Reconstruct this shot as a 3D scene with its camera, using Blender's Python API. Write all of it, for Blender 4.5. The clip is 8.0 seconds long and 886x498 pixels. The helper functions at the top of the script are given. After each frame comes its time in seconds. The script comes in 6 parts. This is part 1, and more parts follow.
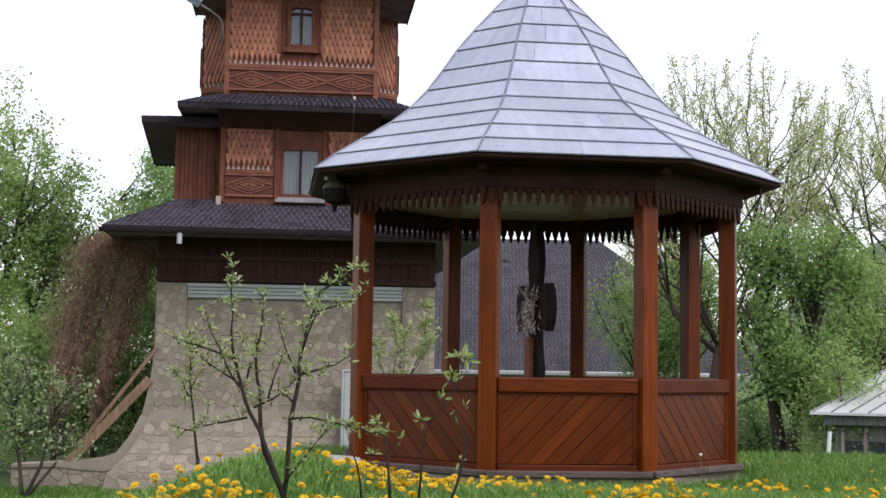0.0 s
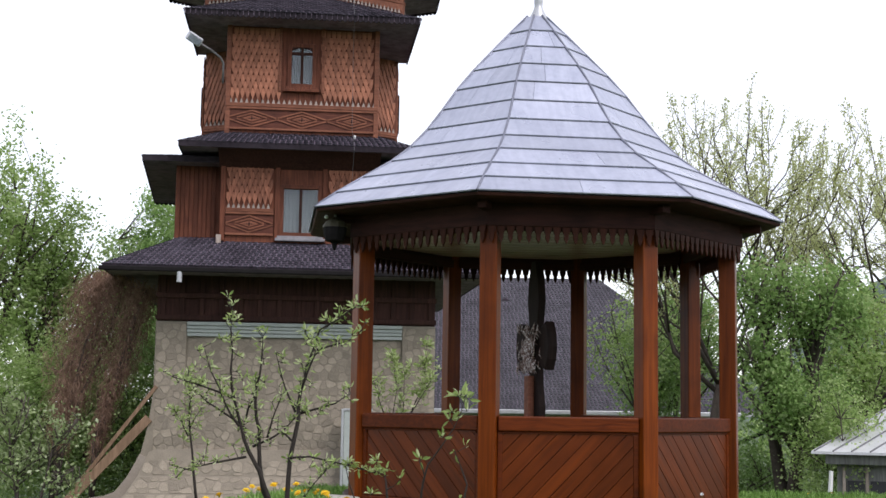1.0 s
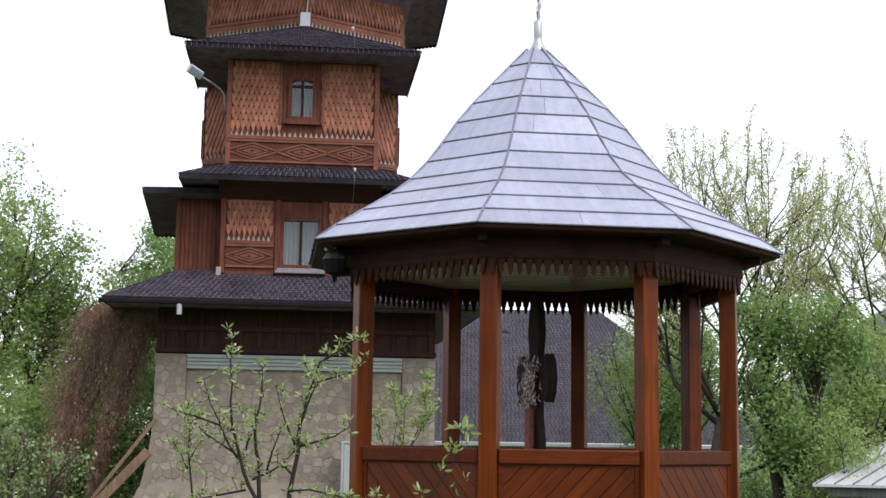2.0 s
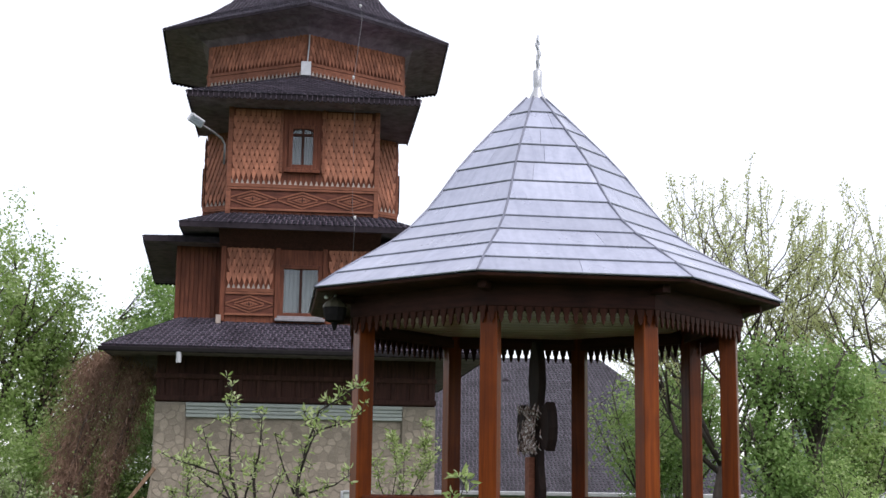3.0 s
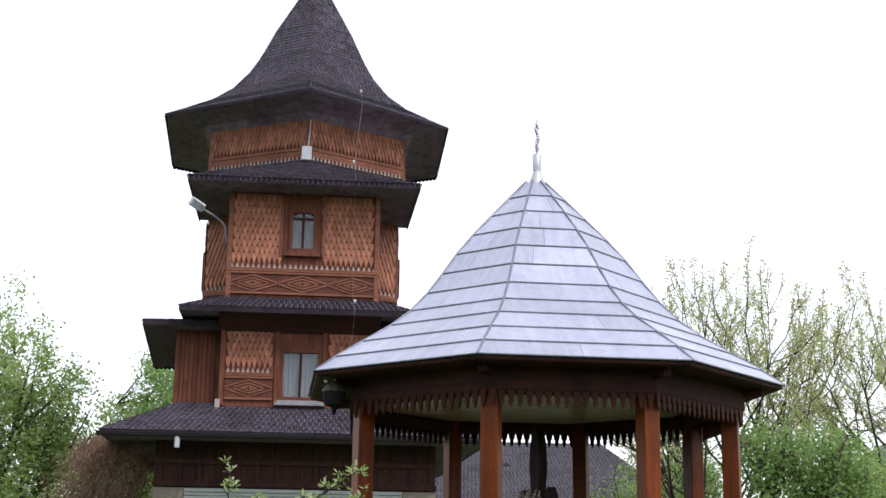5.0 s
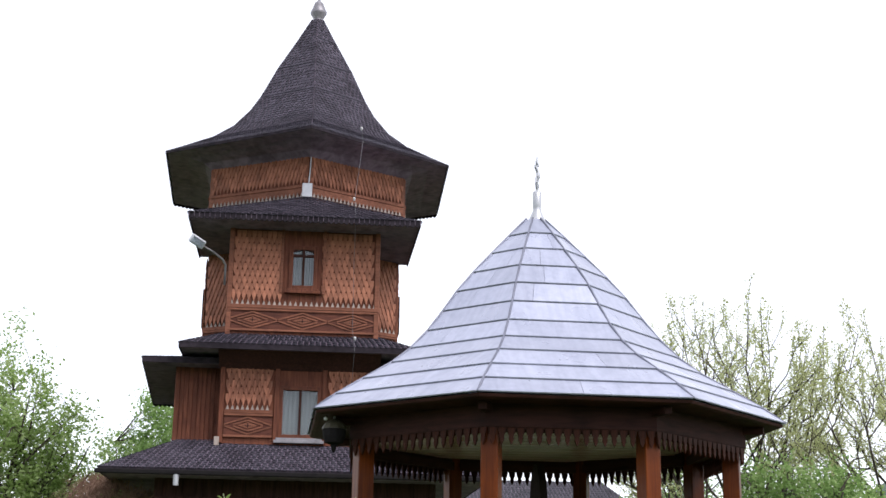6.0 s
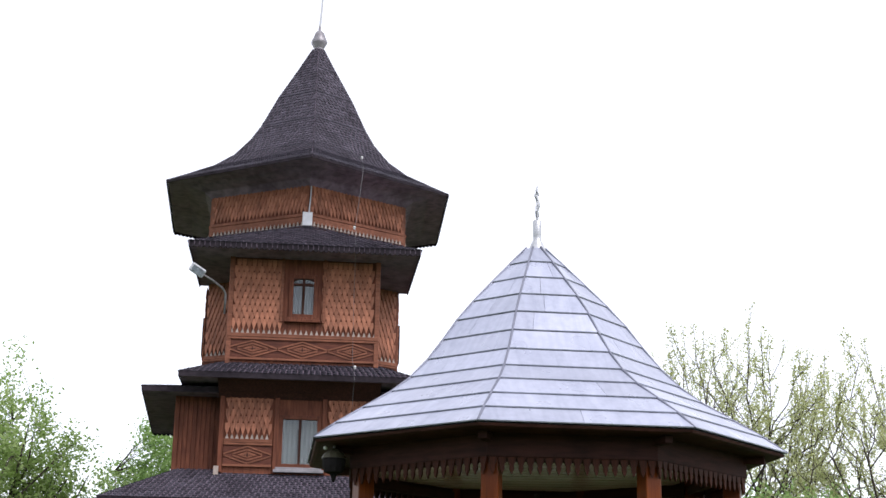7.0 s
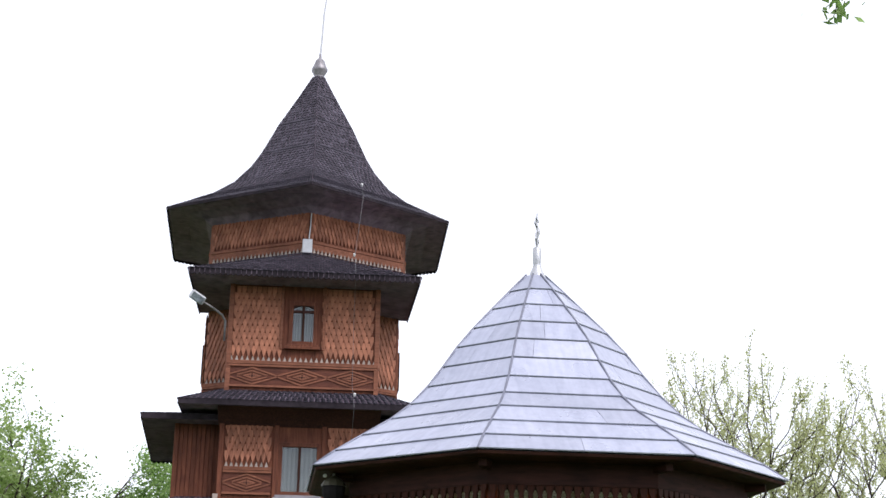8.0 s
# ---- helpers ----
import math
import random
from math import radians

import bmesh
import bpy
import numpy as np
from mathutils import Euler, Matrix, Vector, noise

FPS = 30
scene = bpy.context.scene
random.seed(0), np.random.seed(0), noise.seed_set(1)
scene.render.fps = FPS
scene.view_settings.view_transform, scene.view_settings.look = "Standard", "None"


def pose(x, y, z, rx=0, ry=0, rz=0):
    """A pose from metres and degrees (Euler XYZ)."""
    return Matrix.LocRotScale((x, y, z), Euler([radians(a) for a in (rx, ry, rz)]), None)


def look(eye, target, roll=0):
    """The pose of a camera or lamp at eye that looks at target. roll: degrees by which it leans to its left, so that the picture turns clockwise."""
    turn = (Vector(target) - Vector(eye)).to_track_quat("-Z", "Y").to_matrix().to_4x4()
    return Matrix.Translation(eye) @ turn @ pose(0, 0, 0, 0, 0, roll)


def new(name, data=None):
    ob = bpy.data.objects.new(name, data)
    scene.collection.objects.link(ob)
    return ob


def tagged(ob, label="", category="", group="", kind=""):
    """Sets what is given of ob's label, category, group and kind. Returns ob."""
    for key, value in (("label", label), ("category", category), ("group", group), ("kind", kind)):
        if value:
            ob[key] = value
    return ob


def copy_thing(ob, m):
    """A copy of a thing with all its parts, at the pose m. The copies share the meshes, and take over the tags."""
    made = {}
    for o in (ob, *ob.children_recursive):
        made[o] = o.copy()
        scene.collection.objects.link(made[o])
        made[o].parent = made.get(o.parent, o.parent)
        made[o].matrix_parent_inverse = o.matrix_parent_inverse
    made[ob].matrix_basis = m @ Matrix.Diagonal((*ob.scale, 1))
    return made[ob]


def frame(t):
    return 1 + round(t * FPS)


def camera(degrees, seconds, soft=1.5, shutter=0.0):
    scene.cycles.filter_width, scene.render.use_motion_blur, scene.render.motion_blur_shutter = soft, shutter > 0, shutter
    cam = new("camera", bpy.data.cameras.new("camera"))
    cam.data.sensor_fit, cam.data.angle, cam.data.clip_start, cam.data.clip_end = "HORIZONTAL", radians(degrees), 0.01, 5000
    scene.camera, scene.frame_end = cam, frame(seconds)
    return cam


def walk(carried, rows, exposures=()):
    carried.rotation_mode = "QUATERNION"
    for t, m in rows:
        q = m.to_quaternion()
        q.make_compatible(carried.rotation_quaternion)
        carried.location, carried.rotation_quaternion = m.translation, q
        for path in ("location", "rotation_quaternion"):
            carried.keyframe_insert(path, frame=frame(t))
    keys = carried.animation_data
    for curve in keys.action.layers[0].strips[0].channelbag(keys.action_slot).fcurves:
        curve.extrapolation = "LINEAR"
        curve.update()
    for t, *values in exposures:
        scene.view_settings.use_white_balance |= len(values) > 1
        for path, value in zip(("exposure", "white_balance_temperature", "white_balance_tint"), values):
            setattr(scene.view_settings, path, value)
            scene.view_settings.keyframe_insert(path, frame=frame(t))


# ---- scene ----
# ---------------------------------------------------------------- camera
EYE, TILT, LEAN = 1.55, 4.98, 0.87
cam = camera(36.27, 8.0)
FIRST = pose(0, 0, EYE, 90 + TILT) @ pose(0, 0, 0, 0, 0, LEAN)
ROWS = [  # seconds, tilt up, pan, lean, counted from the first view
    (0.0, 0.000, -0.000, -0.000),
    (0.5, 0.709, 0.004, 0.027),
    (1.0, 1.632, -0.005, -0.009),
    (2.5, 3.855, 0.000, 0.049),
    (3.0, 5.022, -0.001, 0.032),
    (3.5, 5.925, 0.003, 0.056),
    (4.0, 6.709, 0.016, 0.061),
    (4.5, 7.515, 0.019, 0.021),
    (5.0, 8.557, 0.008, 0.098),
    (6.5, 10.741, 0.008, 0.024),
    (7.0, 11.351, 0.008, 0.024),
    (7.5, 11.928, 0.005, 0.030),
    (8.0, 12.498, 0.003, 0.015),
]
walk(cam, [(t, FIRST @ pose(0, 0, 0, up, pan, -lean)) for t, up, pan, lean in ROWS],
     exposures=[(0.0, 0.2, 6400, 15.0), (2.5, 0.25, 6400, 15.0), (8.0, 0.4, 6400, 15.0)])

# ---------------------------------------------------------------- light
world = bpy.data.worlds.new("overcast_sky")
scene.world = world
world.use_nodes = True
wn, wl = world.node_tree.nodes, world.node_tree.links
wn.clear()
sky = wn.new("ShaderNodeTexSky")
sky.sky_type, sky.sun_disc = "NISHITA", False
sky.sun_elevation, sky.sun_rotation = radians(48), radians(138)
sky_dim = wn.new("ShaderNodeBackground")
sky_dim.inputs["Strength"].default_value = 0.05
cloud = wn.new("ShaderNodeBackground")
cloud.inputs["Color"].default_value = (0.97, 0.98, 1.0, 1)
cloud.inputs["Strength"].default_value = 0.93
both = wn.new("ShaderNodeAddShader")
wout = wn.new("ShaderNodeOutputWorld")
wl.new(sky.outputs[0], sky_dim.inputs["Color"])
wl.new(sky_dim.outputs[0], both.inputs[0])
wl.new(cloud.outputs[0], both.inputs[1])
wl.new(both.outputs[0], wout.inputs["Surface"])
sun = new("sun", bpy.data.lights.new("sun", "SUN"))
sun.data.energy, sun.data.angle, sun.data.color = 1.9, radians(32), (1.0, 0.97, 0.93)
sun.matrix_basis = look((11, -10, 18), (0, 2, 0))

# ---------------------------------------------------------------- materials
def material(name, rough=0.7, metal=0.0, spec=0.4):
    m = bpy.data.materials.new(name)
    m.use_nodes = True
    n = m.node_tree.nodes
    b = n["Principled BSDF"]
    b.inputs["Roughness"].default_value = rough
    b.inputs["Metallic"].default_value = metal
    b.inputs["Specular IOR Level"].default_value = spec
    return m, n, m.node_tree.links, b


def mapped(n, l, scale, coord="Object"):
    tc, mp = n.new("ShaderNodeTexCoord"), n.new("ShaderNodeMapping")
    mp.inputs["Scale"].default_value = scale
    l.new(tc.outputs[coord], mp.inputs["Vector"])
    return mp.outputs["Vector"]


def noise_tex(n, l, vec, scale, detail=4.0, rough=0.55, dist=0.0):
    t = n.new("ShaderNodeTexNoise")
    t.inputs["Scale"].default_value, t.inputs["Detail"].default_value = scale, detail
    t.inputs["Roughness"].default_value, t.inputs["Distortion"].default_value = rough, dist
    l.new(vec, t.inputs["Vector"])
    return t.outputs["Fac"]


def ramp(n, l, fac, stops):
    r = n.new("ShaderNodeValToRGB")
    while len(r.color_ramp.elements) < len(stops):
        r.color_ramp.elements.new(0.5)
    for e, (p, c) in zip(r.color_ramp.elements, stops):
        e.position, e.color = p, (*c, 1)
    l.new(fac, r.inputs["Fac"])
    return r.outputs["Color"]


def mix(n, l, a, b, fac, kind="MIX"):
    m = n.new("ShaderNodeMix")
    m.data_type, m.blend_type = "RGBA", kind
    for s, v in ((m.inputs[6], a), (m.inputs[7], b), (m.inputs[0], fac)):
        if isinstance(v, bpy.types.NodeSocket):
            l.new(v, s)
        elif isinstance(v, tuple):
            s.default_value = (*v, 1)
        else:
            s.default_value = v
    return m.outputs[2]


def vary(n, l, color, amount, island=False):
    """Lightens and darkens a colour from piece to piece."""
    src = n.new("ShaderNodeNewGeometry").outputs["Random Per Island"] if island else n.new("ShaderNodeObjectInfo").outputs["Random"]
    mr = n.new("ShaderNodeMapRange")
    mr.inputs["To Min"].default_value, mr.inputs["To Max"].default_value = 1 - amount, 1 + amount
    l.new(src, mr.inputs["Value"])
    hv = n.new("ShaderNodeHueSaturation")
    l.new(mr.outputs[0], hv.inputs["Value"])
    l.new(color, hv.inputs["Color"])
    return hv.outputs["Color"]


def bump(n, l, b, height, strength, dist=0.01):
    bp = n.new("ShaderNodeBump")
    bp.inputs["Strength"].default_value, bp.inputs["Distance"].default_value = strength, dist
    l.new(height, bp.inputs["Height"])
    l.new(bp.outputs["Normal"], b.inputs["Normal"])


def mat_wood(name, dark, light, grain=(30, 30, 2), rough=0.45, amount=0.15, island=False, spec=0.4, coord="Object"):
    m, n, l, b = material(name, rough, 0, spec)
    v = mapped(n, l, grain, coord)
    g = noise_tex(n, l, v, 1.0, 6, 0.6, 0.6)
    s = noise_tex(n, l, mapped(n, l, (1, 1, 1), coord), 1.7, 4)
    c = ramp(n, l, g, [(0.3, dark), (0.7, light)])
    worn = mix(n, l, c, tuple(x * 0.55 for x in dark), 0.0)
    fac = n.new("ShaderNodeMapRange")
    fac.inputs["From Min"].default_value, fac.inputs["From Max"].default_value = 0.5, 0.75
    fac.inputs["To Max"].default_value = 0.6
    l.new(s, fac.inputs["Value"])
    l.new(fac.outputs[0], worn.node.inputs[0])
    l.new(vary(n, l, worn, amount, island), b.inputs["Base Color"])
    bump(n, l, b, g, 0.35, 0.006)
    return m


def mat_spotted(name, stops, scale, rough, bump_strength=0.4, amount=0.0, island=False, metal=0.0, spec=0.3, fine=9.0, dist=0.01):
    m, n, l, b = material(name, rough, metal, spec)
    v = mapped(n, l, (1, 1, 1))
    a = noise_tex(n, l, v, scale, 6, 0.6)
    f = noise_tex(n, l, v, scale * fine, 4, 0.6)
    both_f = n.new("ShaderNodeMath")
    both_f.operation = "MULTIPLY_ADD"
    both_f.inputs[1].default_value, both_f.inputs[2].default_value = 0.45, 0.0
    l.new(f, both_f.inputs[0])
    add = n.new("ShaderNodeMath")
    add.operation = "MULTIPLY_ADD"
    add.inputs[1].default_value = 0.55
    l.new(a, add.inputs[0])
    l.new(both_f.outputs[0], add.inputs[2])
    c = ramp(n, l, add.outputs[0], stops)
    if amount:
        c = vary(n, l, c, amount, island)
    l.new(c, b.inputs["Base Color"])
    bump(n, l, b, f, bump_strength, dist)
    return m


def mat_leaf(name, stops, rough=0.55, through_light=0.35):
    m, n, l, b = material(name, rough, 0, 0.3)
    rnd = n.new("ShaderNodeNewGeometry").outputs["Random Per Island"]
    patch = noise_tex(n, l, mapped(n, l, (1, 1, 1)), 0.6, 3)
    mm = n.new("ShaderNodeMath")
    mm.operation = "MULTIPLY_ADD"
    mm.inputs[1].default_value = 0.55
    l.new(rnd, mm.inputs[0])
    pm = n.new("ShaderNodeMath")
    pm.operation = "MULTIPLY"
    pm.inputs[1].default_value = 0.45
    l.new(patch, pm.inputs[0])
    l.new(pm.outputs[0], mm.inputs[2])
    c = ramp(n, l, mm.outputs[0], stops)
    l.new(c, b.inputs["Base Color"])
    tr = n.new("ShaderNodeBsdfTranslucent")
    l.new(c, tr.inputs["Color"])
    ms = n.new("ShaderNodeMixShader")
    ms.inputs[0].default_value = through_light
    l.new(b.outputs[0], ms.inputs[1])
    l.new(tr.outputs[0], ms.inputs[2])
    l.new(ms.outputs[0], n["Material Output"].inputs["Surface"])
    return m


M_POST = mat_wood("varnished_red_brown_wood", (0.085, 0.0155, 0.0013), (0.19, 0.041, 0.0036), (26, 26, 1.2), 0.34, 0.24, spec=0.18)
M_RAIL = mat_wood("varnished_rail_wood", (0.055, 0.010, 0.002), (0.135, 0.027, 0.004), (1.8, 30, 38), 0.42, spec=0.15)
M_PLANK = mat_wood("varnished_plank_wood", (0.066, 0.0122, 0.002), (0.138, 0.028, 0.004), (1.2, 22, 22), 0.30, 0.20, spec=0.25)
# eave wood with the shade under the overhang put into its dark colour
M_EAVE = mat_wood("shade_dark_eave_wood", (0.024, 0.0095, 0.008), (0.062, 0.022, 0.017), (3, 3, 20), 0.7, spec=0.15)
M_FRET = mat_wood("brown_fretwork_wood", (0.028, 0.008, 0.004), (0.070, 0.018, 0.008), (30, 30, 3), 0.6, spec=0.15)
M_CEIL = mat_wood("glossy_ceiling_boards", (0.28, 0.175, 0.155), (0.46, 0.315, 0.285), (2, 30, 2), 0.28, 0.04, spec=0.25)
M_EDGE = mat_wood("blackened_edge_boards", (0.016, 0.013, 0.017), (0.040, 0.032, 0.040), (6, 6, 6), 0.85, spec=0.1)
M_TOWER_WOOD = mat_wood("stained_tower_boards", (0.075, 0.024, 0.014), (0.185, 0.062, 0.034), (24, 24, 2), 0.65, spec=0.2)
M_TOWER_DARK = mat_wood("dark_tower_boards", (0.034, 0.016, 0.014), (0.075, 0.034, 0.026), (22, 22, 2), 0.75, spec=0.15)
# soffit boards, their colour lifted towards violet to carry the lens haze
M_SOFFIT = mat_wood("haze_lifted_soffit_boards", (0.14, 0.108, 0.146), (0.29, 0.232, 0.295), (5, 5, 5), 0.85, spec=0.15)
M_SHINGLE = mat_wood("red_brown_wall_shingle", (0.19, 0.070, 0.040), (0.48, 0.20, 0.118), (26, 26, 3), 0.6, 0.25, spec=0.25)
M_SHINGLE_J = mat_wood("red_brown_wall_shingles", (0.185, 0.068, 0.040), (0.45, 0.185, 0.11), (26, 26, 3), 0.6, 0.25, True, spec=0.25)
M_CARVE = mat_wood("carved_panel_wood", (0.065, 0.021, 0.014), (0.145, 0.048, 0.029), (3, 20, 20), 0.6, spec=0.2)
M_CARVE_LIGHT = mat_wood("carved_relief_wood", (0.135, 0.050, 0.030), (0.265, 0.103, 0.060), (3, 20, 20), 0.6, spec=0.2)
M_TIP = mat_wood("weathered_pale_shingle_tip", (0.25, 0.20, 0.17), (0.42, 0.35, 0.31), (20, 20, 4), 0.7, 0.2)
M_ROOF_TILE = mat_wood("dark_roof_shingle", (0.031, 0.028, 0.037), (0.079, 0.072, 0.092), (9, 9, 9), 0.8, 0.30, True, spec=0.12)
M_HOUSE_TILE = mat_wood("blue_grey_house_shingle", (0.030, 0.030, 0.037), (0.068, 0.067, 0.079), (9, 9, 9), 0.6, 0.28, True, spec=0.25)
M_ZINC = mat_spotted("dull_zinc_sheet", [(0.28, (0.30, 0.32, 0.41)), (0.5, (0.375, 0.395, 0.49)), (0.74, (0.45, 0.47, 0.565))], 1.6, 0.34, 0.14, 0.09, metal=0.4, spec=0.8, dist=0.004)
zn, zl = M_ZINC.node_tree.nodes, M_ZINC.node_tree.links
zb = zn["Principled BSDF"]
plain = zb.inputs["Base Color"].links[0].from_socket
streak = noise_tex(zn, zl, mapped(zn, zl, (11, 1.2, 1.2)), 1.0, 5, 0.65, 0.3)
blot = noise_tex(zn, zl, mapped(zn, zl, (1, 1, 1)), 2.3, 3, 0.5)
tone = ramp(zn, zl, streak, [(0.30, (0.80, 0.81, 0.84)), (0.55, (1.0, 1.0, 1.0)), (0.75, (1.12, 1.12, 1.13))])
zl.new(mix(zn, zl, plain, tone, 0.75, "MULTIPLY"), zb.inputs["Base Color"])
zl.new(ramp(zn, zl, blot, [(0.35, (0.26, 0.26, 0.26)), (0.65, (0.44, 0.44, 0.44))]), zb.inputs["Roughness"])
M_ZINC_EDGE = mat_spotted("folded_zinc_edge", [(0.3, (0.13, 0.135, 0.17)), (0.7, (0.24, 0.25, 0.31))], 5, 0.5, 0.2, metal=0.6)
M_KNOB = mat_spotted("tarnished_sheet_metal", [(0.3, (0.13, 0.12, 0.13)), (0.7, (0.33, 0.32, 0.34))], 5, 0.45, 0.2, metal=0.5)
M_OLIVE = mat_spotted("olive_painted_metal", [(0.3, (0.035, 0.032, 0.02)), (0.7, (0.075, 0.068, 0.04))], 8, 0.55, 0.2)
M_WIRE = mat_spotted("dull_wire", [(0.3, (0.10, 0.10, 0.11)), (0.7, (0.2, 0.2, 0.21))], 6, 0.6, 0.15)
M_STEEL = mat_spotted("grey_painted_metal", [(0.3, (0.35, 0.36, 0.38)), (0.7, (0.55, 0.56, 0.58))], 6, 0.4, 0.15, metal=0.4)
M_MORTAR = mat_spotted("grey_mortar", [(0.3, (0.195, 0.167, 0.131)), (0.7, (0.29, 0.251, 0.20))], 4, 0.92, 0.6, fine=14)
M_COPING = mat_spotted("weathered_cement_coping", [(0.3, (0.24, 0.20, 0.165)), (0.7, (0.34, 0.295, 0.25))], 2.5, 0.92, 0.4, fine=12)
M_STONE = mat_spotted("grey_field_stone", [(0.25, (0.185, 0.155, 0.120)), (0.5, (0.275, 0.235, 0.186)), (0.75, (0.37, 0.32, 0.258))], 9, 0.9, 0.7, 0.24)
M_DECK = mat_spotted("worn_concrete_deck", [(0.3, (0.13, 0.115, 0.10)), (0.7, (0.21, 0.19, 0.17))], 3, 0.85, 0.3)
M_FLOOR = mat_spotted("pale_concrete_floor", [(0.3, (0.34, 0.31, 0.28)), (0.7, (0.46, 0.43, 0.40))], 3, 0.8, 0.3)
M_CORNICE = mat_spotted("painted_plaster_moulding", [(0.3, (0.30, 0.33, 0.31)), (0.7, (0.42, 0.45, 0.43))], 3, 0.8, 0.25)
M_BARK = mat_spotted("grey_brown_bark", [(0.3, (0.035, 0.027, 0.022)), (0.7, (0.10, 0.082, 0.07))], 9, 0.9, 0.8)
M_TWIG = mat_spotted("dark_sapling_bark", [(0.3, (0.011, 0.008, 0.007)), (0.7, (0.042, 0.032, 0.026))], 30, 0.75, 0.5)
M_SOIL = mat_spotted("grassy_soil", [(0.3, (0.025, 0.045, 0.012)), (0.55, (0.05, 0.085, 0.022)), (0.75, (0.07, 0.075, 0.03))], 1.5, 0.95, 0.8, fine=12)
M_HILL = mat_spotted("wooded_hillside", [(0.3, (0.05, 0.075, 0.06)), (0.6, (0.10, 0.135, 0.10)), (0.8, (0.16, 0.15, 0.12))], 0.05, 0.95, 0.5, fine=8)
M_LEAF = mat_leaf("spring_leaf", [(0.2, (0.195, 0.30, 0.08)), (0.5, (0.335, 0.47, 0.15)), (0.8, (0.49, 0.58, 0.29))], 0.5, 0.6)
M_LEAF_DARK = mat_leaf("deep_green_leaf", [(0.2, (0.14, 0.245, 0.07)), (0.5, (0.25, 0.39, 0.12)), (0.8, (0.38, 0.50, 0.21))], 0.5, 0.6)
M_LEAF_BUD = mat_leaf("pale_budding_leaf", [(0.2, (0.36, 0.39, 0.16)), (0.5, (0.50, 0.54, 0.25)), (0.8, (0.63, 0.66, 0.40))], 0.5, 0.6)
M_LEAF_PALE = mat_leaf("blossoming_leaf", [(0.2, (0.15, 0.21, 0.08)), (0.55, (0.30, 0.38, 0.16)), (0.8, (0.50, 0.56, 0.36))], 0.5, 0.45)
M_LEAF_SAP = mat_leaf("fresh_apple_leaf", [(0.2, (0.17, 0.25, 0.06)), (0.5, (0.34, 0.43, 0.15)), (0.8, (0.58, 0.62, 0.38))], 0.5, 0.45)
M_GRASS = mat_leaf("spring_grass", [(0.2, (0.075, 0.155, 0.026)), (0.5, (0.15, 0.275, 0.055)), (0.8, (0.27, 0.41, 0.12))], 0.55, 0.45)
M_WEED = mat_leaf("broad_weed_leaf", [(0.2, (0.06, 0.13, 0.025)), (0.5, (0.12, 0.24, 0.05)), (0.8, (0.22, 0.36, 0.11))], 0.5, 0.35)
M_DRY = mat_leaf("dry_brown_creeper", [(0.2, (0.12, 0.066, 0.048)), (0.5, (0.21, 0.125, 0.088)), (0.8, (0.34, 0.22, 0.155))], 0.8, 0.3)
M_PETAL = mat_leaf("dandelion_yellow", [(0.2, (0.62, 0.36, 0.005)), (0.5, (0.78, 0.52, 0.01)), (0.8, (0.85, 0.62, 0.03))], 0.6, 0.25)
M_STEM = mat_leaf("pale_flower_stem", [(0.2, (0.16, 0.22, 0.07)), (0.8, (0.28, 0.33, 0.14))])
M_BEAM = mat_wood("raw_timber", (0.15, 0.095, 0.06), (0.29, 0.19, 0.125), (20, 20, 2), 0.75, spec=0.15)
M_WHITE = mat_spotted("white_paint", [(0.3, (0.62, 0.62, 0.62)), (0.7, (0.78, 0.78, 0.77))], 4, 0.5, 0.1)
M_WALL = mat_spotted("pale_green_render", [(0.3, (0.42, 0.46, 0.40)), (0.7, (0.52, 0.55, 0.49))], 2, 0.9, 0.3)
M_SILL = mat_wood("weathered_grey_brown_sill", (0.06, 0.045, 0.04), (0.14, 0.11, 0.10), (2, 24, 24), 0.75, spec=0.15)
M_SHED = mat_wood("weathered_grey_boards", (0.12, 0.12, 0.115), (0.26, 0.26, 0.25), (20, 20, 2), 0.8)
M_SHEDROOF = mat_spotted("dull_galvanised_roof", [(0.3, (0.50, 0.50, 0.53)), (0.7, (0.72, 0.72, 0.75))], 2, 0.4, 0.2, metal=0.3, spec=0.6)
M_BLACK = mat_spotted("black_iron", [(0.3, (0.010, 0.009, 0.010)), (0.7, (0.022, 0.020, 0.020))], 8, 0.85, 0.2, spec=0.05)
M_CROSS = mat_wood("near_black_carved_wood", (0.012, 0.008, 0.007), (0.032, 0.018, 0.014), (20, 20, 3), 0.7, spec=0.15)
M_SILVER = mat_spotted("tarnished_silver_relief", [(0.36, (0.08, 0.035, 0.026)), (0.5, (0.30, 0.20, 0.17)), (0.58, (1.0, 0.98, 0.97))], 30, 0.25, 0.5, metal=0.4)
M_CURTAIN = mat_spotted("pale_curtain_cloth", [(0.3, (0.075, 0.086, 0.088)), (0.7, (0.13, 0.145, 0.148))], 6, 0.85, 0.4)
M_DARKROOM = mat_spotted("dim_interior", [(0.3, (0.03, 0.03, 0.035)), (0.7, (0.06, 0.06, 0.065))], 3, 0.9, 0.1)
M_GLASS, _n, _l, _b = material("window_glass", 0.04, 0, 0.5)
_b.inputs["Base Color"].default_value = (0.85, 0.9, 0.92, 1)
_b.inputs["Transmission Weight"].default_value = 1.0
_b.inputs["IOR"].default_value = 1.45
_b.inputs["Roughness"].default_value = 0.03


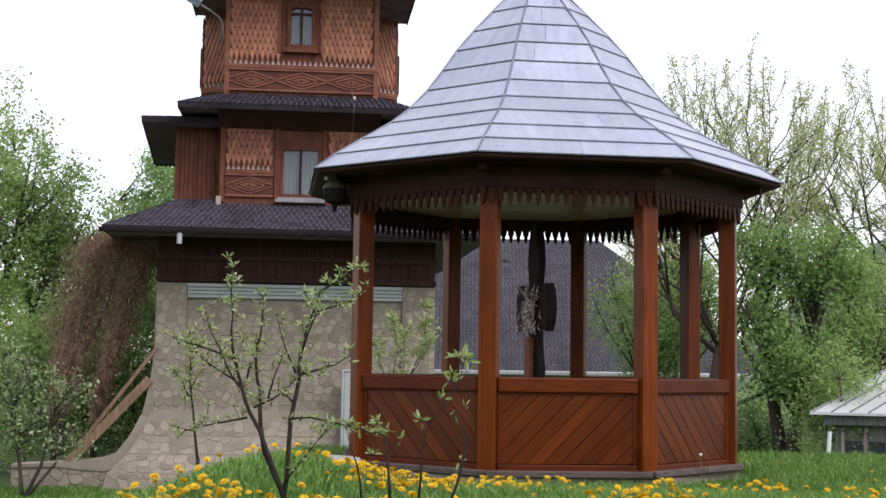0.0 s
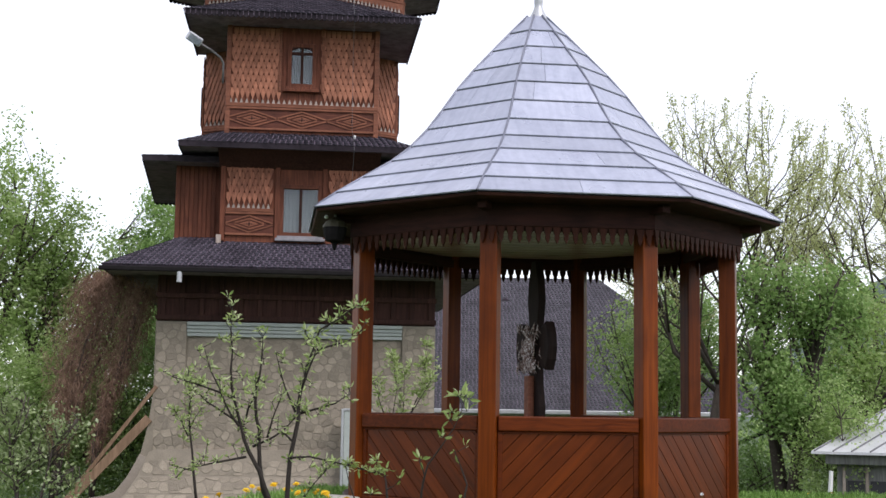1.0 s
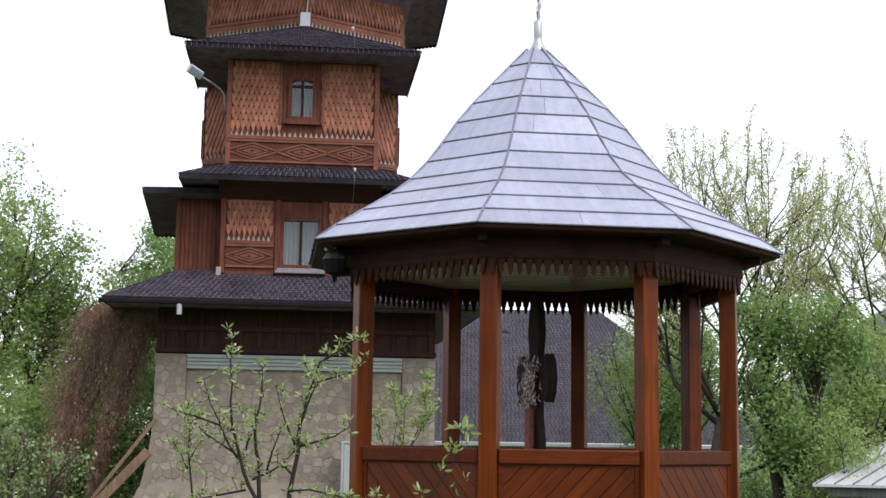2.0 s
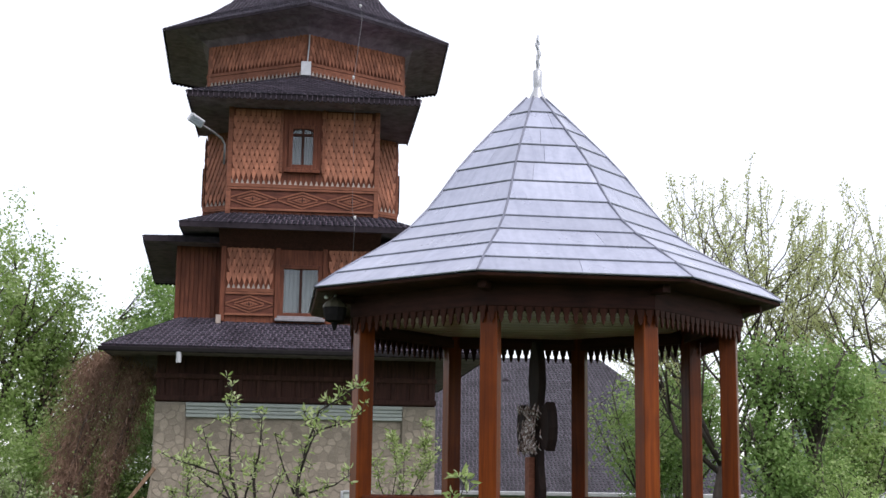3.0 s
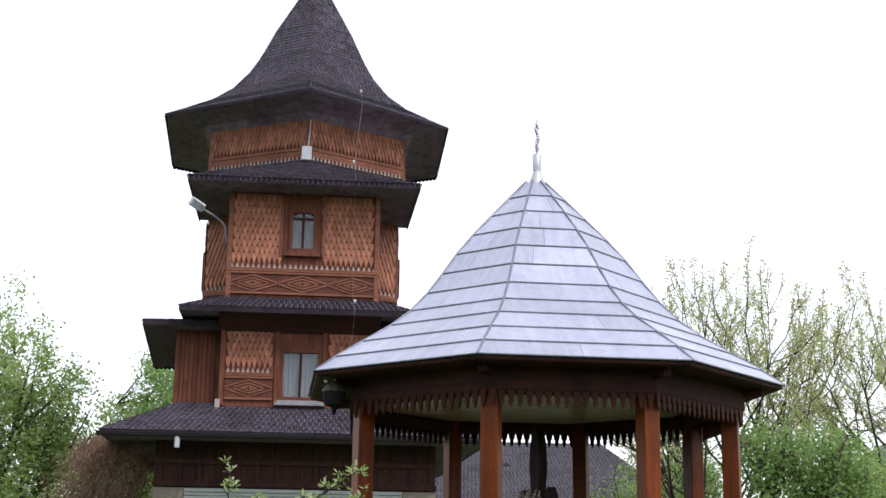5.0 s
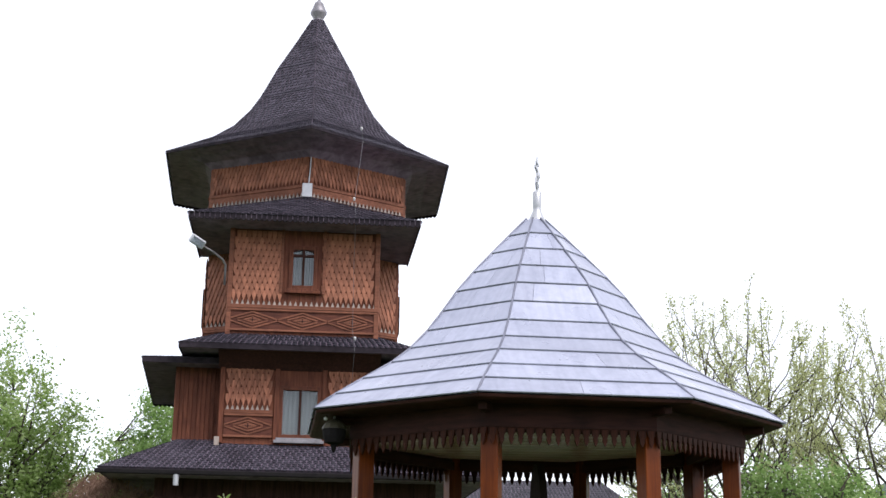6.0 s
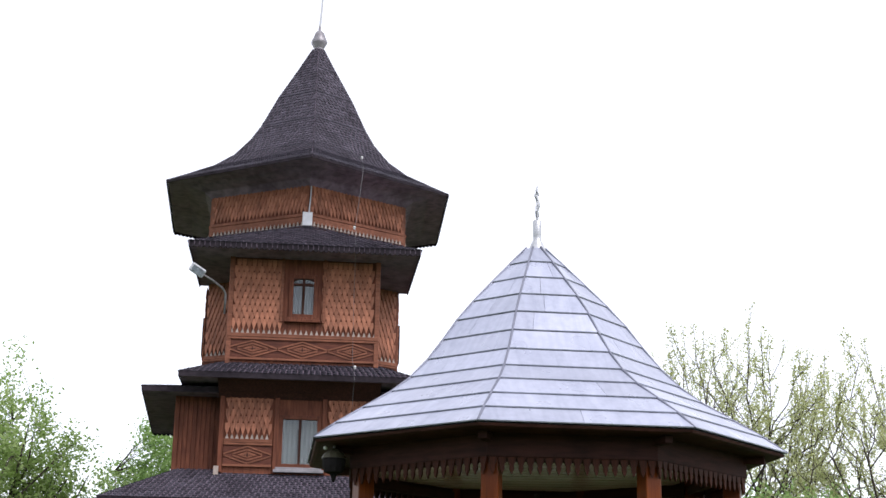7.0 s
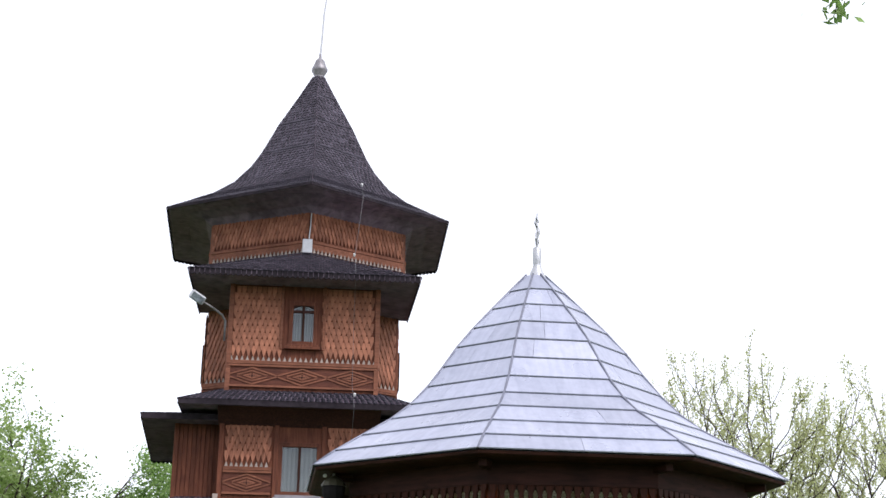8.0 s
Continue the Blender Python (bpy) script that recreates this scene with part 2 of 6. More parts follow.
# ---------------------------------------------------------------- building blocks
class Shape:
    """Vertices and faces that become one mesh."""

    def __init__(self):
        self.v, self.f = [], []

    def add(self, verts, faces):
        k = len(self.v)
        self.v.extend([tuple(p) for p in verts])
        self.f.extend([tuple(k + i for i in q) for q in faces])
        return self

    def box(self, x0, x1, y0, y1, z0, z1, m=None):
        c = [Vector((x, y, z)) for z in (z0, z1) for x, y in ((x0, y0), (x1, y0), (x1, y1), (x0, y1))]
        if m is not None:
            c = [m @ p for p in c]
        return self.add(c, [(3, 2, 1, 0), (4, 5, 6, 7), (0, 1, 5, 4), (1, 2, 6, 5), (2, 3, 7, 6), (3, 0, 4, 7)])

    def prism(self, poly, z0, z1, m=None):
        n = len(poly)
        c = [Vector((x, y, z)) for z in (z0, z1) for x, y in poly]
        if m is not None:
            c = [m @ p for p in c]
        return self.add(c, [tuple(reversed(range(n))), tuple(range(n, 2 * n))] + [(i, (i + 1) % n, n + (i + 1) % n, n + i) for i in range(n)])

    def slab(self, poly, d0, d1, inset, m):
        """A flat piece with chamfered edges: poly lies in the plane x, z of m and it grows towards -y."""
        n = len(poly)
        cx, cz = sum(p[0] for p in poly) / n, sum(p[1] for p in poly) / n
        top = []
        for x, z in poly:
            d = math.hypot(x - cx, z - cz) or 1
            k = max(0.3, 1 - inset / d)
            top.append((cx + (x - cx) * k, cz + (z - cz) * k))
        c = [m @ Vector((x, -d0, z)) for x, z in poly] + [m @ Vector((x, -d1 + inset * 0.6, z)) for x, z in poly] + [m @ Vector((x, -d1, z)) for x, z in top]
        f = [tuple(range(2 * n, 3 * n))]
        for r in (0, n):
            f += [(r + i, r + (i + 1) % n, r + n + (i + 1) % n, r + n + i) for i in range(n)]
        return self.add(c, f)

    def loft(self, rings, closed=True, caps=True):
        n, k = len(rings[0]), len(self.v)
        for r in rings:
            self.v.extend([tuple(p) for p in r])
        for a in range(len(rings) - 1):
            for i in range(n if closed else n - 1):
                j = (i + 1) % n
                self.f.append((k + a * n + i, k + a * n + j, k + a * n + n + j, k + a * n + n + i))
        if caps:
            self.f.append(tuple(k + i for i in reversed(range(n))))
            self.f.append(tuple(k + (len(rings) - 1) * n + i for i in range(n)))
        return self

    def tube(self, pts, radii, n=8):
        rings, side = [], None
        for i, p in enumerate(pts):
            p = Vector(p)
            a, b = Vector(pts[max(i - 1, 0)]), Vector(pts[min(i + 1, len(pts) - 1)])
            d = (b - a).normalized() if (b - a).length > 1e-6 else Vector((0, 0, 1))
            if side is None:
                side = d.cross(Vector((0.31, 0.95, 0.05)))
                if side.length < 0.05:
                    side = d.cross(Vector((1, 0, 0)))
            side = (side - d * side.dot(d)).normalized()
            up = d.cross(side)
            rings.append([p + (side * math.cos(q) + up * math.sin(q)) * radii[i] for q in (2 * math.pi * j / n for j in range(n))])
        return self.loft(rings)

    def lathe(self, profile, centre, n=20):
        return self.loft([[(centre[0] + r * math.cos(2 * math.pi * j / n), centre[1] + r * math.sin(2 * math.pi * j / n), z) for j in range(n)] for r, z in profile])

    def mesh(self, name, mat, smooth=False):
        me = bpy.data.meshes.new(name)
        me.from_pydata(self.v, [], self.f)
        me.materials.append(mat)
        if smooth:
            me.polygons.foreach_set("use_smooth", [True] * len(me.polygons))
        me.update()
        return me


def thing(name, at, label, category, group="", kind=""):
    ob = new(name)
    ob.empty_display_size = 0.2
    ob.matrix_basis = Matrix.Translation(at)
    return tagged(ob, label, category, group, kind)


def hang(ob, parent):
    ob.parent = parent
    if parent.type == "EMPTY":
        ob.matrix_parent_inverse = parent.matrix_basis.inverted()
    return ob


def part(name, shape, mat, parent=None, label="", smooth=False, bevel=0.0, kind=""):
    """One mesh object, built in world coordinates, under a thing or a part."""
    ob = new(name, shape.mesh(name, mat, smooth))
    if parent is not None:
        hang(ob, parent)
    if bevel:
        bv = ob.modifiers.new("bevel", "BEVEL")
        bv.width, bv.segments, bv.limit_method = bevel, 2, "ANGLE"
    return tagged(ob, label, kind=kind)


def piece(name, mesh, m, parent):
    """A repeated piece that shares its mesh, placed at m in the world. Its parent stands at the world's origin or is an Empty."""
    ob = new(name, mesh)
    hang(ob, parent)
    ob.matrix_basis = m
    return ob


def clip(poly, p, nrm):
    """The part of a polygon on the side of p that nrm points away from."""
    out = []
    for i in range(len(poly)):
        a, b = poly[i], poly[(i + 1) % len(poly)]
        da = (a[0] - p[0]) * nrm[0] + (a[1] - p[1]) * nrm[1]
        db = (b[0] - p[0]) * nrm[0] + (b[1] - p[1]) * nrm[1]
        if da <= 0:
            out.append(a)
        if (da < 0 < db) or (db < 0 < da):
            k = da / (da - db)
            out.append((a[0] + (b[0] - a[0]) * k, a[1] + (b[1] - a[1]) * k))
    return out


def rubble(region, size, gap, rng):
    """Irregular stones that fill a convex region, with joints between them."""
    xs, zs = [p[0] for p in region], [p[1] for p in region]
    seeds, row = [], 0
    z = min(zs) - size
    while z < max(zs) + size:
        x = min(xs) - size + (row % 2) * size * 0.5
        while x < max(xs) + size:
            seeds.append((x + rng.uniform(-0.36, 0.36) * size, z + rng.uniform(-0.36, 0.36) * size))
            x += size * rng.uniform(0.85, 1.3)
        z += size * 0.86
        row += 1
    cells = []
    for s in seeds:
        cell = [(s[0] - 2 * size, s[1] - 2 * size), (s[0] + 2 * size, s[1] - 2 * size), (s[0] + 2 * size, s[1] + 2 * size), (s[0] - 2 * size, s[1] + 2 * size)]
        for o in seeds:
            d = (o[0] - s[0], o[1] - s[1])
            q = math.hypot(*d)
            if 0 < q < 3 * size and cell:
                nn = (d[0] / q, d[1] / q)
                cell = clip(cell, (s[0] + d[0] / 2 - nn[0] * gap / 2, s[1] + d[1] / 2 - nn[1] * gap / 2), nn)
        for i in range(len(region)):
            a, b = region[i], region[(i + 1) % len(region)]
            ln = math.hypot(b[0] - a[0], b[1] - a[1])
            if cell:
                cell = clip(cell, a, ((b[1] - a[1]) / ln, -(b[0] - a[0]) / ln))
        if len(cell) >= 3:
            area = abs(sum(cell[i][0] * cell[(i + 1) % len(cell)][1] - cell[(i + 1) % len(cell)][0] * cell[i][1] for i in range(len(cell)))) / 2
            if area > 0.006:
                # knock the corners off
                soft = []
                for i in range(len(cell)):
                    a, b = cell[i], cell[(i + 1) % len(cell)]
                    soft += [(a[0] + (b[0] - a[0]) * 0.24, a[1] + (b[1] - a[1]) * 0.24), (a[0] + (b[0] - a[0]) * 0.76, a[1] + (b[1] - a[1]) * 0.76)]
                cells.append(soft)
    return cells


# ---------------------------------------------------------------- ground
def ease(v, a, b):
    k = min(1.0, max(0.0, (v - a) / (b - a)))
    return k * k * (3 - 2 * k)


def lie(x, y):
    """Height of the ground: a bank in front of the camera, a shelf with the pavilion, lower land behind and to the west."""
    side = 0.178 * math.exp(-((x + 0.76) / 0.46) ** 2) * math.exp(-((y - 6.6) / 1.4) ** 2)
    z = 0.93 * ease(y, 1.5, 5.2) + side - 0.52 * ease(y, 5.4, 13.0) - 0.08 * ease(y, 13, 19)
    z -= 1.5 * ease(y, 19.0, 26.0)
    west = ease(-x - 0.06 * (y - 6), 1.0, 3.4) * ease(y, 4.5, 7.5)
    z += (-0.97 - z) * west
    return z + 0.03 * noise.noise((x * 0.6, y * 0.6, 0)) * (1 if y > 2 else 0)


def axis(lo, hi, step, far, k=1.35):
    a, s = [lo + i * step for i in range(int((hi - lo) / step) + 1)], step
    left, right = [lo], [a[-1]]
    while right[-1] < far:
        s *= k
        left.append(left[-1] - s)
        right.append(right[-1] + s)
    return left[:0:-1] + a + right[1:]


g, gx, gy = Shape(), axis(-12, 14, 0.3, 1500), axis(0, 40, 0.3, 1500)
g.v = [(x, y, lie(x, y)) for y in gy for x in gx]
g.f = [(j * len(gx) + i, j * len(gx) + i + 1, (j + 1) * len(gx) + i + 1, (j + 1) * len(gx) + i) for j in range(len(gy) - 1) for i in range(len(gx) - 1)]
tagged(part("ground", g, M_SOIL, smooth=True), "sloping meadow ground under spring grass", "ground", kind="structure")

# ---------------------------------------------------------------- pavilion
GX, GY, GZ, TURN = 1.040, 15.35, 0.53, 209.7
RP, AP, SIDE = 2.14, 2.14 * math.cos(radians(22.5)), 2 * 2.14 * math.sin(radians(22.5))
pavilion = thing("garden_pavilion", (GX, GY, GZ), "octagonal varnished wooden garden pavilion with a zinc sheet roof", "pavilion")


def octagon(r, z):
    return [(GX + r * math.cos(radians(TURN + 45 * k)), GY + r * math.sin(radians(TURN + 45 * k)), z) for k in range(8)]


part("plinth", Shape().loft([octagon(2.27, 0.05), octagon(2.27, GZ - 0.04)]), M_MORTAR, pavilion, "low concrete plinth", bevel=0.01)
part("floor_deck", Shape().loft([octagon(2.25, GZ - 0.036), octagon(2.25, GZ + 0.01)]), M_DECK, pavilion, "worn grey concrete floor")

ENTRANCE = 5
# the posts stand a little off the eaves' octagon
POST_AZ = [TURN - 3.3 + 45 * k + (2.2 if k == 1 else 0.0) for k in range(8)]
FEET = [Vector((GX + 0.03 + RP * math.cos(radians(a)), GY + RP * math.sin(radians(a)), 0)) for a in POST_AZ]


def between(a, b):
    """Axes midway between two posts, -y pointing outwards, and half their distance."""
    d = b - a
    return Matrix.Translation((a + b) / 2) @ Matrix.Rotation(math.atan2(d.y, d.x), 4, "Z"), d.length / 2


# diagonal boards, cut to the panel
half, ph = SIDE / 2 - 0.1, 0.70
board_sets = []
for flip in (1, -1):
    meshes, pitch, ang = [], 0.128, radians(46)
    nrm = (math.sin(ang) * flip, math.cos(ang))
    for i in range(-9, 10):
        poly = [(-half, 0), (half, 0), (half, ph), (-half, ph)]
        c = (nrm[0] * i * pitch, ph / 2 + nrm[1] * i * pitch)
        poly = clip(poly, (c[0] + nrm[0] * pitch * 0.476, c[1] + nrm[1] * pitch * 0.476), nrm)
        poly = clip(poly, (c[0] - nrm[0] * pitch * 0.476, c[1] - nrm[1] * pitch * 0.476), (-nrm[0], -nrm[1])) if poly else poly
        if len(poly) >= 3 and max(p[0] for p in poly) - min(p[0] for p in poly) > 0.02:
            # grain along the board: build it turned and turn the object back
            t = flip * ang
            turn = Matrix.Rotation(t, 4, "Y")
            inv = turn.inverted()
            flat = [inv @ Vector((p[0], 0, p[1])) for p in poly]
            meshes.append((Shape().slab([(p.x, p.z) for p in flat], 0.0, 0.026, 0.007, Matrix()).mesh("board", M_PLANK), turn))
    board_sets.append(meshes)

# one tooth of the fretwork under the eaves
TOOTH = SIDE / 17
w = TOOTH / 2
tooth_poly = [(-w * 0.97, 0.0), (-w * 0.80, -0.035), (-w * 0.74, -0.062), (-w * 0.46, -0.085), (-w * 0.50, -0.125), (0, -0.178), (w * 0.50, -0.125), (w * 0.46, -0.085), (w * 0.74, -0.062), (w * 0.80, -0.035), (w * 0.97, 0.0)]
tooth_mesh = Shape().slab(list(reversed(tooth_poly)), 0.0, 0.022, 0.004, Matrix()).mesh("fretwork_slat", M_FRET)

for k in range(8):
    fp = Matrix.Translation(FEET[k]) @ Matrix.Rotation(radians(POST_AZ[k] + 90), 4, "Z")
    s = Shape().box(-0.089, 0.089, -0.089, 0.089, GZ - 0.02, 3.52, fp)
    post = part("post", s, M_POST, pavilion, bevel=0.012)
    # small projecting beam end
    part("beam_end", Shape().box(-0.045, 0.045, -0.36, -0.097, 3.46, 3.54, fp), M_EAVE, pavilion, bevel=0.008)
    f, reach = between(FEET[k], FEET[(k + 1) % 8])
    hs = reach - 0.085
    part("tie_beam", Shape().box(-hs, hs, -0.06, 0.07, 3.33, 3.54, f), M_EAVE, pavilion, bevel=0.01)
    hv = reach + 0.125 * math.tan(radians(22.5))
    val = part("valance", Shape().box(-hv - 0.01, hv + 0.01, -0.150 - 0.003 * (k % 2), -0.112, 3.32 - 0.003 * (k % 2), 3.545 - 0.003 * (k % 2), f), M_EAVE, pavilion, "fretwork valance", bevel=0.004)
    for i in range(18):
        piece("fretwork_slat", tooth_mesh, f @ pose((i - 8.5) * 2 * hv / 18, -0.118, 3.325), val)
    part("inner_valance", Shape().box(-hs, hs, 0.074, 0.10, 3.30, 3.40, f), M_EAVE, pavilion)
    if k == ENTRANCE:
        continue
    part("top_rail", Shape().box(-hs, hs, -0.075, 0.075, 1.315, 1.46, f), M_RAIL, pavilion, bevel=0.012)
    part("bottom_rail", Shape().box(-hs, hs, -0.06, 0.06, GZ + 0.012, GZ + 0.085, f), M_RAIL, pavilion, bevel=0.01)
    backing = part("panel", Shape().box(-hs, hs, -0.012, 0.02, GZ + 0.08, 1.32, f), M_EAVE, pavilion, "boarded parapet panel")
    part("panel_frame", Shape().box(-hs, hs, -0.046, -0.014, 1.292, 1.313, f), M_RAIL, backing, bevel=0.005)
    for mesh, turn in board_sets[0 if k % 2 == 0 else 1]:
        piece("board", mesh, f @ pose(0, -0.0135, GZ + 0.09) @ Matrix.Diagonal((hs / (SIDE / 2 - 0.085), 1, 1, 1)) @ turn, backing)
    for sgn in (-1, 1):
        part("panel_frame", Shape().box(sgn * hs - (0.05 if sgn > 0 else 0), sgn * hs + (0.05 if sgn < 0 else 0), -0.05, -0.014, GZ + 0.088, 1.290, f), M_RAIL, backing, bevel=0.006)
    sill = part("sill_board", Shape().box(-reach - 0.045, reach + 0.045, -0.16, -0.062, GZ - 0.03 - 0.003 * (k % 2), GZ + 0.035 - 0.004 * (k % 2), f), M_SILL, pavilion, "weathered grey base board", bevel=0.012)

ceiling = part("ceiling_panel", Shape().loft([octagon(2.0, 3.462), octagon(2.0, 3.475)]), M_CEIL, pavilion, "glossy pale boarded ceiling")
outline = [(p[0] - GX, p[1] - GY) for p in octagon(1.99, 0)]
for i in range(-7, 8):
    poly = clip(clip(outline, (0, i * 0.26 + 0.11), (0, 1)), (0, i * 0.26 - 0.11), (0, -1))
    if len(poly) >= 3:
        part("ceiling_board", Shape().prism([(GX + x, GY + y) for x, y in poly], 3.435, 3.461), M_CEIL, ceiling)
# eaves: a soffit with a hole and a fascia
ring = Shape()
ring.loft([octagon(2.02, 3.545), octagon(2.68, 3.540), octagon(2.72, 3.552), octagon(2.735, 3.578), octagon(2.0, 3.80)], caps=False)
part("eave_soffit", ring, M_EAVE, pavilion, "dark boarded eaves")

# roof: rows of zinc sheets on eight flared faces
PROFILE = [(2.755, 3.590), (2.51, 3.765), (2.20, 3.957), (1.86, 4.165), (1.625, 4.348), (1.417, 4.566), (1.228, 4.81), (1.05, 5.057), (0.837, 5.307), (0.593, 5.565), (0.358, 5.81), (0.115, 6.055)]
# darker deck, bare in the row gaps to draw the folds' shadow lines
deck = Shape().loft([octagon(r - (0.012 if z > 3.7 else 0.03), z - (0.02 if z > 3.7 else 0.008)) for r, z in PROFILE])
roof = part("roof", deck, M_ZINC_EDGE, pavilion, "flared octagonal zinc roof")
rng = random.Random(4)
T8 = math.tan(radians(22.5))
CA = math.cos(radians(22.5))
for row in range(len(PROFILE) - 1):
    (r0, z0), (r1, z1) = PROFILE[row], PROFILE[row + 1]
    a0, a1 = r0 * CA, r1 * CA
    k_up = 1 - 0.009 / math.hypot(r0 - r1, z1 - z0)
    a1, z1 = a0 + (a1 - a0) * k_up, z0 + (z1 - z0) * k_up
    lift = 0.013
    sets = []
    for variant in range(3):
        n_cut = 0 if r0 < 0.5 else rng.choice((0, 1, 1)) if r0 < 1.4 else rng.choice((0, 1, 2))
        cuts = sorted(rng.uniform(0.18, 0.82) for _ in range(n_cut))
        if len(cuts) == 2 and cuts[1] - cuts[0] < 0.2:
            cuts = [0.27, 0.74]
        edges = [0.0] + cuts + [1.0]
        ms = []
        for c0, c1 in zip(edges, edges[1:]):
            gap = 0.0018
            sh = Shape()
            q = []
            for a, z, up in ((a0, z0, lift), (a1, z1, 0.0)):
                h = a * T8
                x0, x1 = -h + 2 * h * c0 + (gap if c0 > 0 else 0), -h + 2 * h * c1 - (gap if c1 < 1 else 0)
                lean = 0.012 * (1 if up == 0 else 0)
                q += [(x0 + lean, -a - up * 0.4, z + up), (x1 + lean, -a - up * 0.4, z + up)]
            sh.add([q[0], q[1], q[3], q[2]] + [(p[0], p[1] + 0.004, p[2] - 0.011) for p in (q[0], q[1], q[3], q[2])], [(0, 1, 2, 3), (7, 6, 5, 4), (0, 4, 5, 1), (1, 5, 6, 2), (2, 6, 7, 3), (3, 7, 4, 0)])
            ms.append(sh.mesh("roof_sheet", M_ZINC))
        sets.append(ms)
    for k in range(8):
        for mesh in sets[(k * 2 + row) % 3]:
            piece("roof_sheet", mesh, pose(GX, GY, 0, 0, 0, TURN + 22.5 + 45 * k + 90), roof)
for k in range(8):
    a = radians(TURN + 45 * k)
    pts = [(GX + (r + 0.006) * math.cos(a), GY + (r + 0.006) * math.sin(a), z + 0.004) for r, z in PROFILE]
    part("hip_cap", Shape().tube(pts, [0.013] * len(pts), 6), M_ZINC_EDGE, roof, smooth=True)
fin = part("finial", Shape().lathe([(0.13, 5.99), (0.10, 6.06), (0.055, 6.16), (0.045, 6.2), (0.05, 6.22), (0.052, 6.40), (0.04, 6.415), (0.012, 6.42)], (GX + 0.025, GY)), M_STEEL, pavilion, "grey metal finial", smooth=True)
fx = pose(GX + 0.03, GY, 0, 0, 0, 78)
cr = Shape().tube([fx @ Vector(p) for p in ((0, 0, 6.40), (0, 0.012, 6.52), (0, -0.016, 6.6), (0, 0.012, 6.72), (0, 0, 6.85))], [0.016, 0.018, 0.020, 0.018, 0.008], 8)
cr.box(-0.19, 0.19, -0.01, 0.01, 6.66, 6.69, fx).box(-0.09, 0.09, -0.01, 0.01, 6.755, 6.78, fx)
for sx in (-1, 1):
    cr.tube([fx @ Vector((sx * 0.03, 0, 6.44)), fx @ Vector((sx * 0.11, 0, 6.50)), fx @ Vector((sx * 0.06, 0.01, 6.57)), fx @ Vector((sx * 0.015, 0, 6.62))], [0.009] * 4, 6)
part("finial_cross", cr, M_STEEL, fin, "wrought metal cross", smooth=False)

# ---------------------------------------------------------------- bell tower
TX, TY, TURN_T = -3.4, 31.2, 6.0
TW = pose(TX, TY, 0, 0, 0, TURN_T)
tower = thing("bell_tower", (TX, TY, -0.9), "tall wooden bell tower on stone base, tiered dark roofs", "tower")


def local_poly(pts, z):
    return [TW @ Vector((u, v, z)) for u, v in pts]


def tower_box(u0, u1, v0, v1, z0, z1):
    return Shape().box(u0, u1, v0, v1, z0, z1, TW)


def face(u, v, az=270):
    """Axes on a tower wall: x along the wall, -y outwards. az is counted in the tower's own plan."""
    return TW @ pose(u, v, 0, 0, 0, az + 90)


def hexa(r, z, c=(0.02, 0.0)):
    return [TW @ Vector((c[0] + r * math.cos(radians(270 + 60 * k)), c[1] + r * math.sin(radians(270 + 60 * k)), z)) for k in range(6)]


def square(u0, u1, v0, v1, z):
    return local_poly([(u0, v0), (u1, v0), (u1, v1), (u0, v1)], z)


# stone base
base = part("stone_base", tower_box(-2.7, 2.82, -3.82, 3.8, -1.6, 3.15), M_MORTAR, tower, "grey rubble stone base")
for u0, u1 in ((-2.75, -2.13), (2.19, 2.87)):
    part("pilaster", tower_box(u0, u1, -3.90, -3.0, -1.6, 3.155), M_MORTAR, tower, bevel=0.02)
s = Shape()
for z0, z1, d in ((2.86, 2.93, 0.10), (2.935, 3.0, 0.13), (3.005, 3.07, 0.16), (3.075, 3.148, 0.2)):
    s.box(-2.128, 2.188, -3.82 - d * 0.75, -3.8, z0, z1, TW)
part("cornice", s, M_CORNICE, base, "pale green plaster cornice", bevel=0.012)
# flared skirt in front, with a curved top edge, and a buttress wall running off to the side
rings = []
for z, d in ((0.62, 0.0), (0.42, 0.16), (0.1, 0.42), (-0.25, 0.85), (-0.6, 1.5), (-1.5, 2.0)):
    rings.append(local_poly([(-2.76 - d * 0.5, -3.905 - d * 0.36), (2.88 + d * 0.4, -3.905 - d * 0.36), (2.88 + d * 0.4, -3.0), (-2.76 - d * 0.5, -3.0)], z))
part("skirt", Shape().loft(rings), M_MORTAR, tower, "flared stone footing", smooth=False)
curve = [(-2.72, 2.02), (-2.77, 1.49), (-2.82, 1.12), (-2.88, 0.8), (-2.95, 0.51), (-3.04, 0.32), (-3.18, 0.06), (-3.41, -0.24), (-3.69, -0.35), (-4.02, -0.40), (-4.67, -0.45), (-5.42, -0.49)]
fb = face(0, -3.92)
b = Shape()
side_b = curve + [(-5.42, -1.8), (-2.70, -1.8)]
n_b = len(side_b)
b.add([fb @ Vector((u, y, z)) for y in (0, 0.55) for u, z in side_b],
      [tuple(reversed(range(n_b))), tuple(range(n_b, 2 * n_b))] + [(i, (i + 1) % n_b, n_b + (i + 1) % n_b, n_b + i) for i in range(n_b)])
part("buttress", b, M_MORTAR, tower, "curved stone buttress wall")

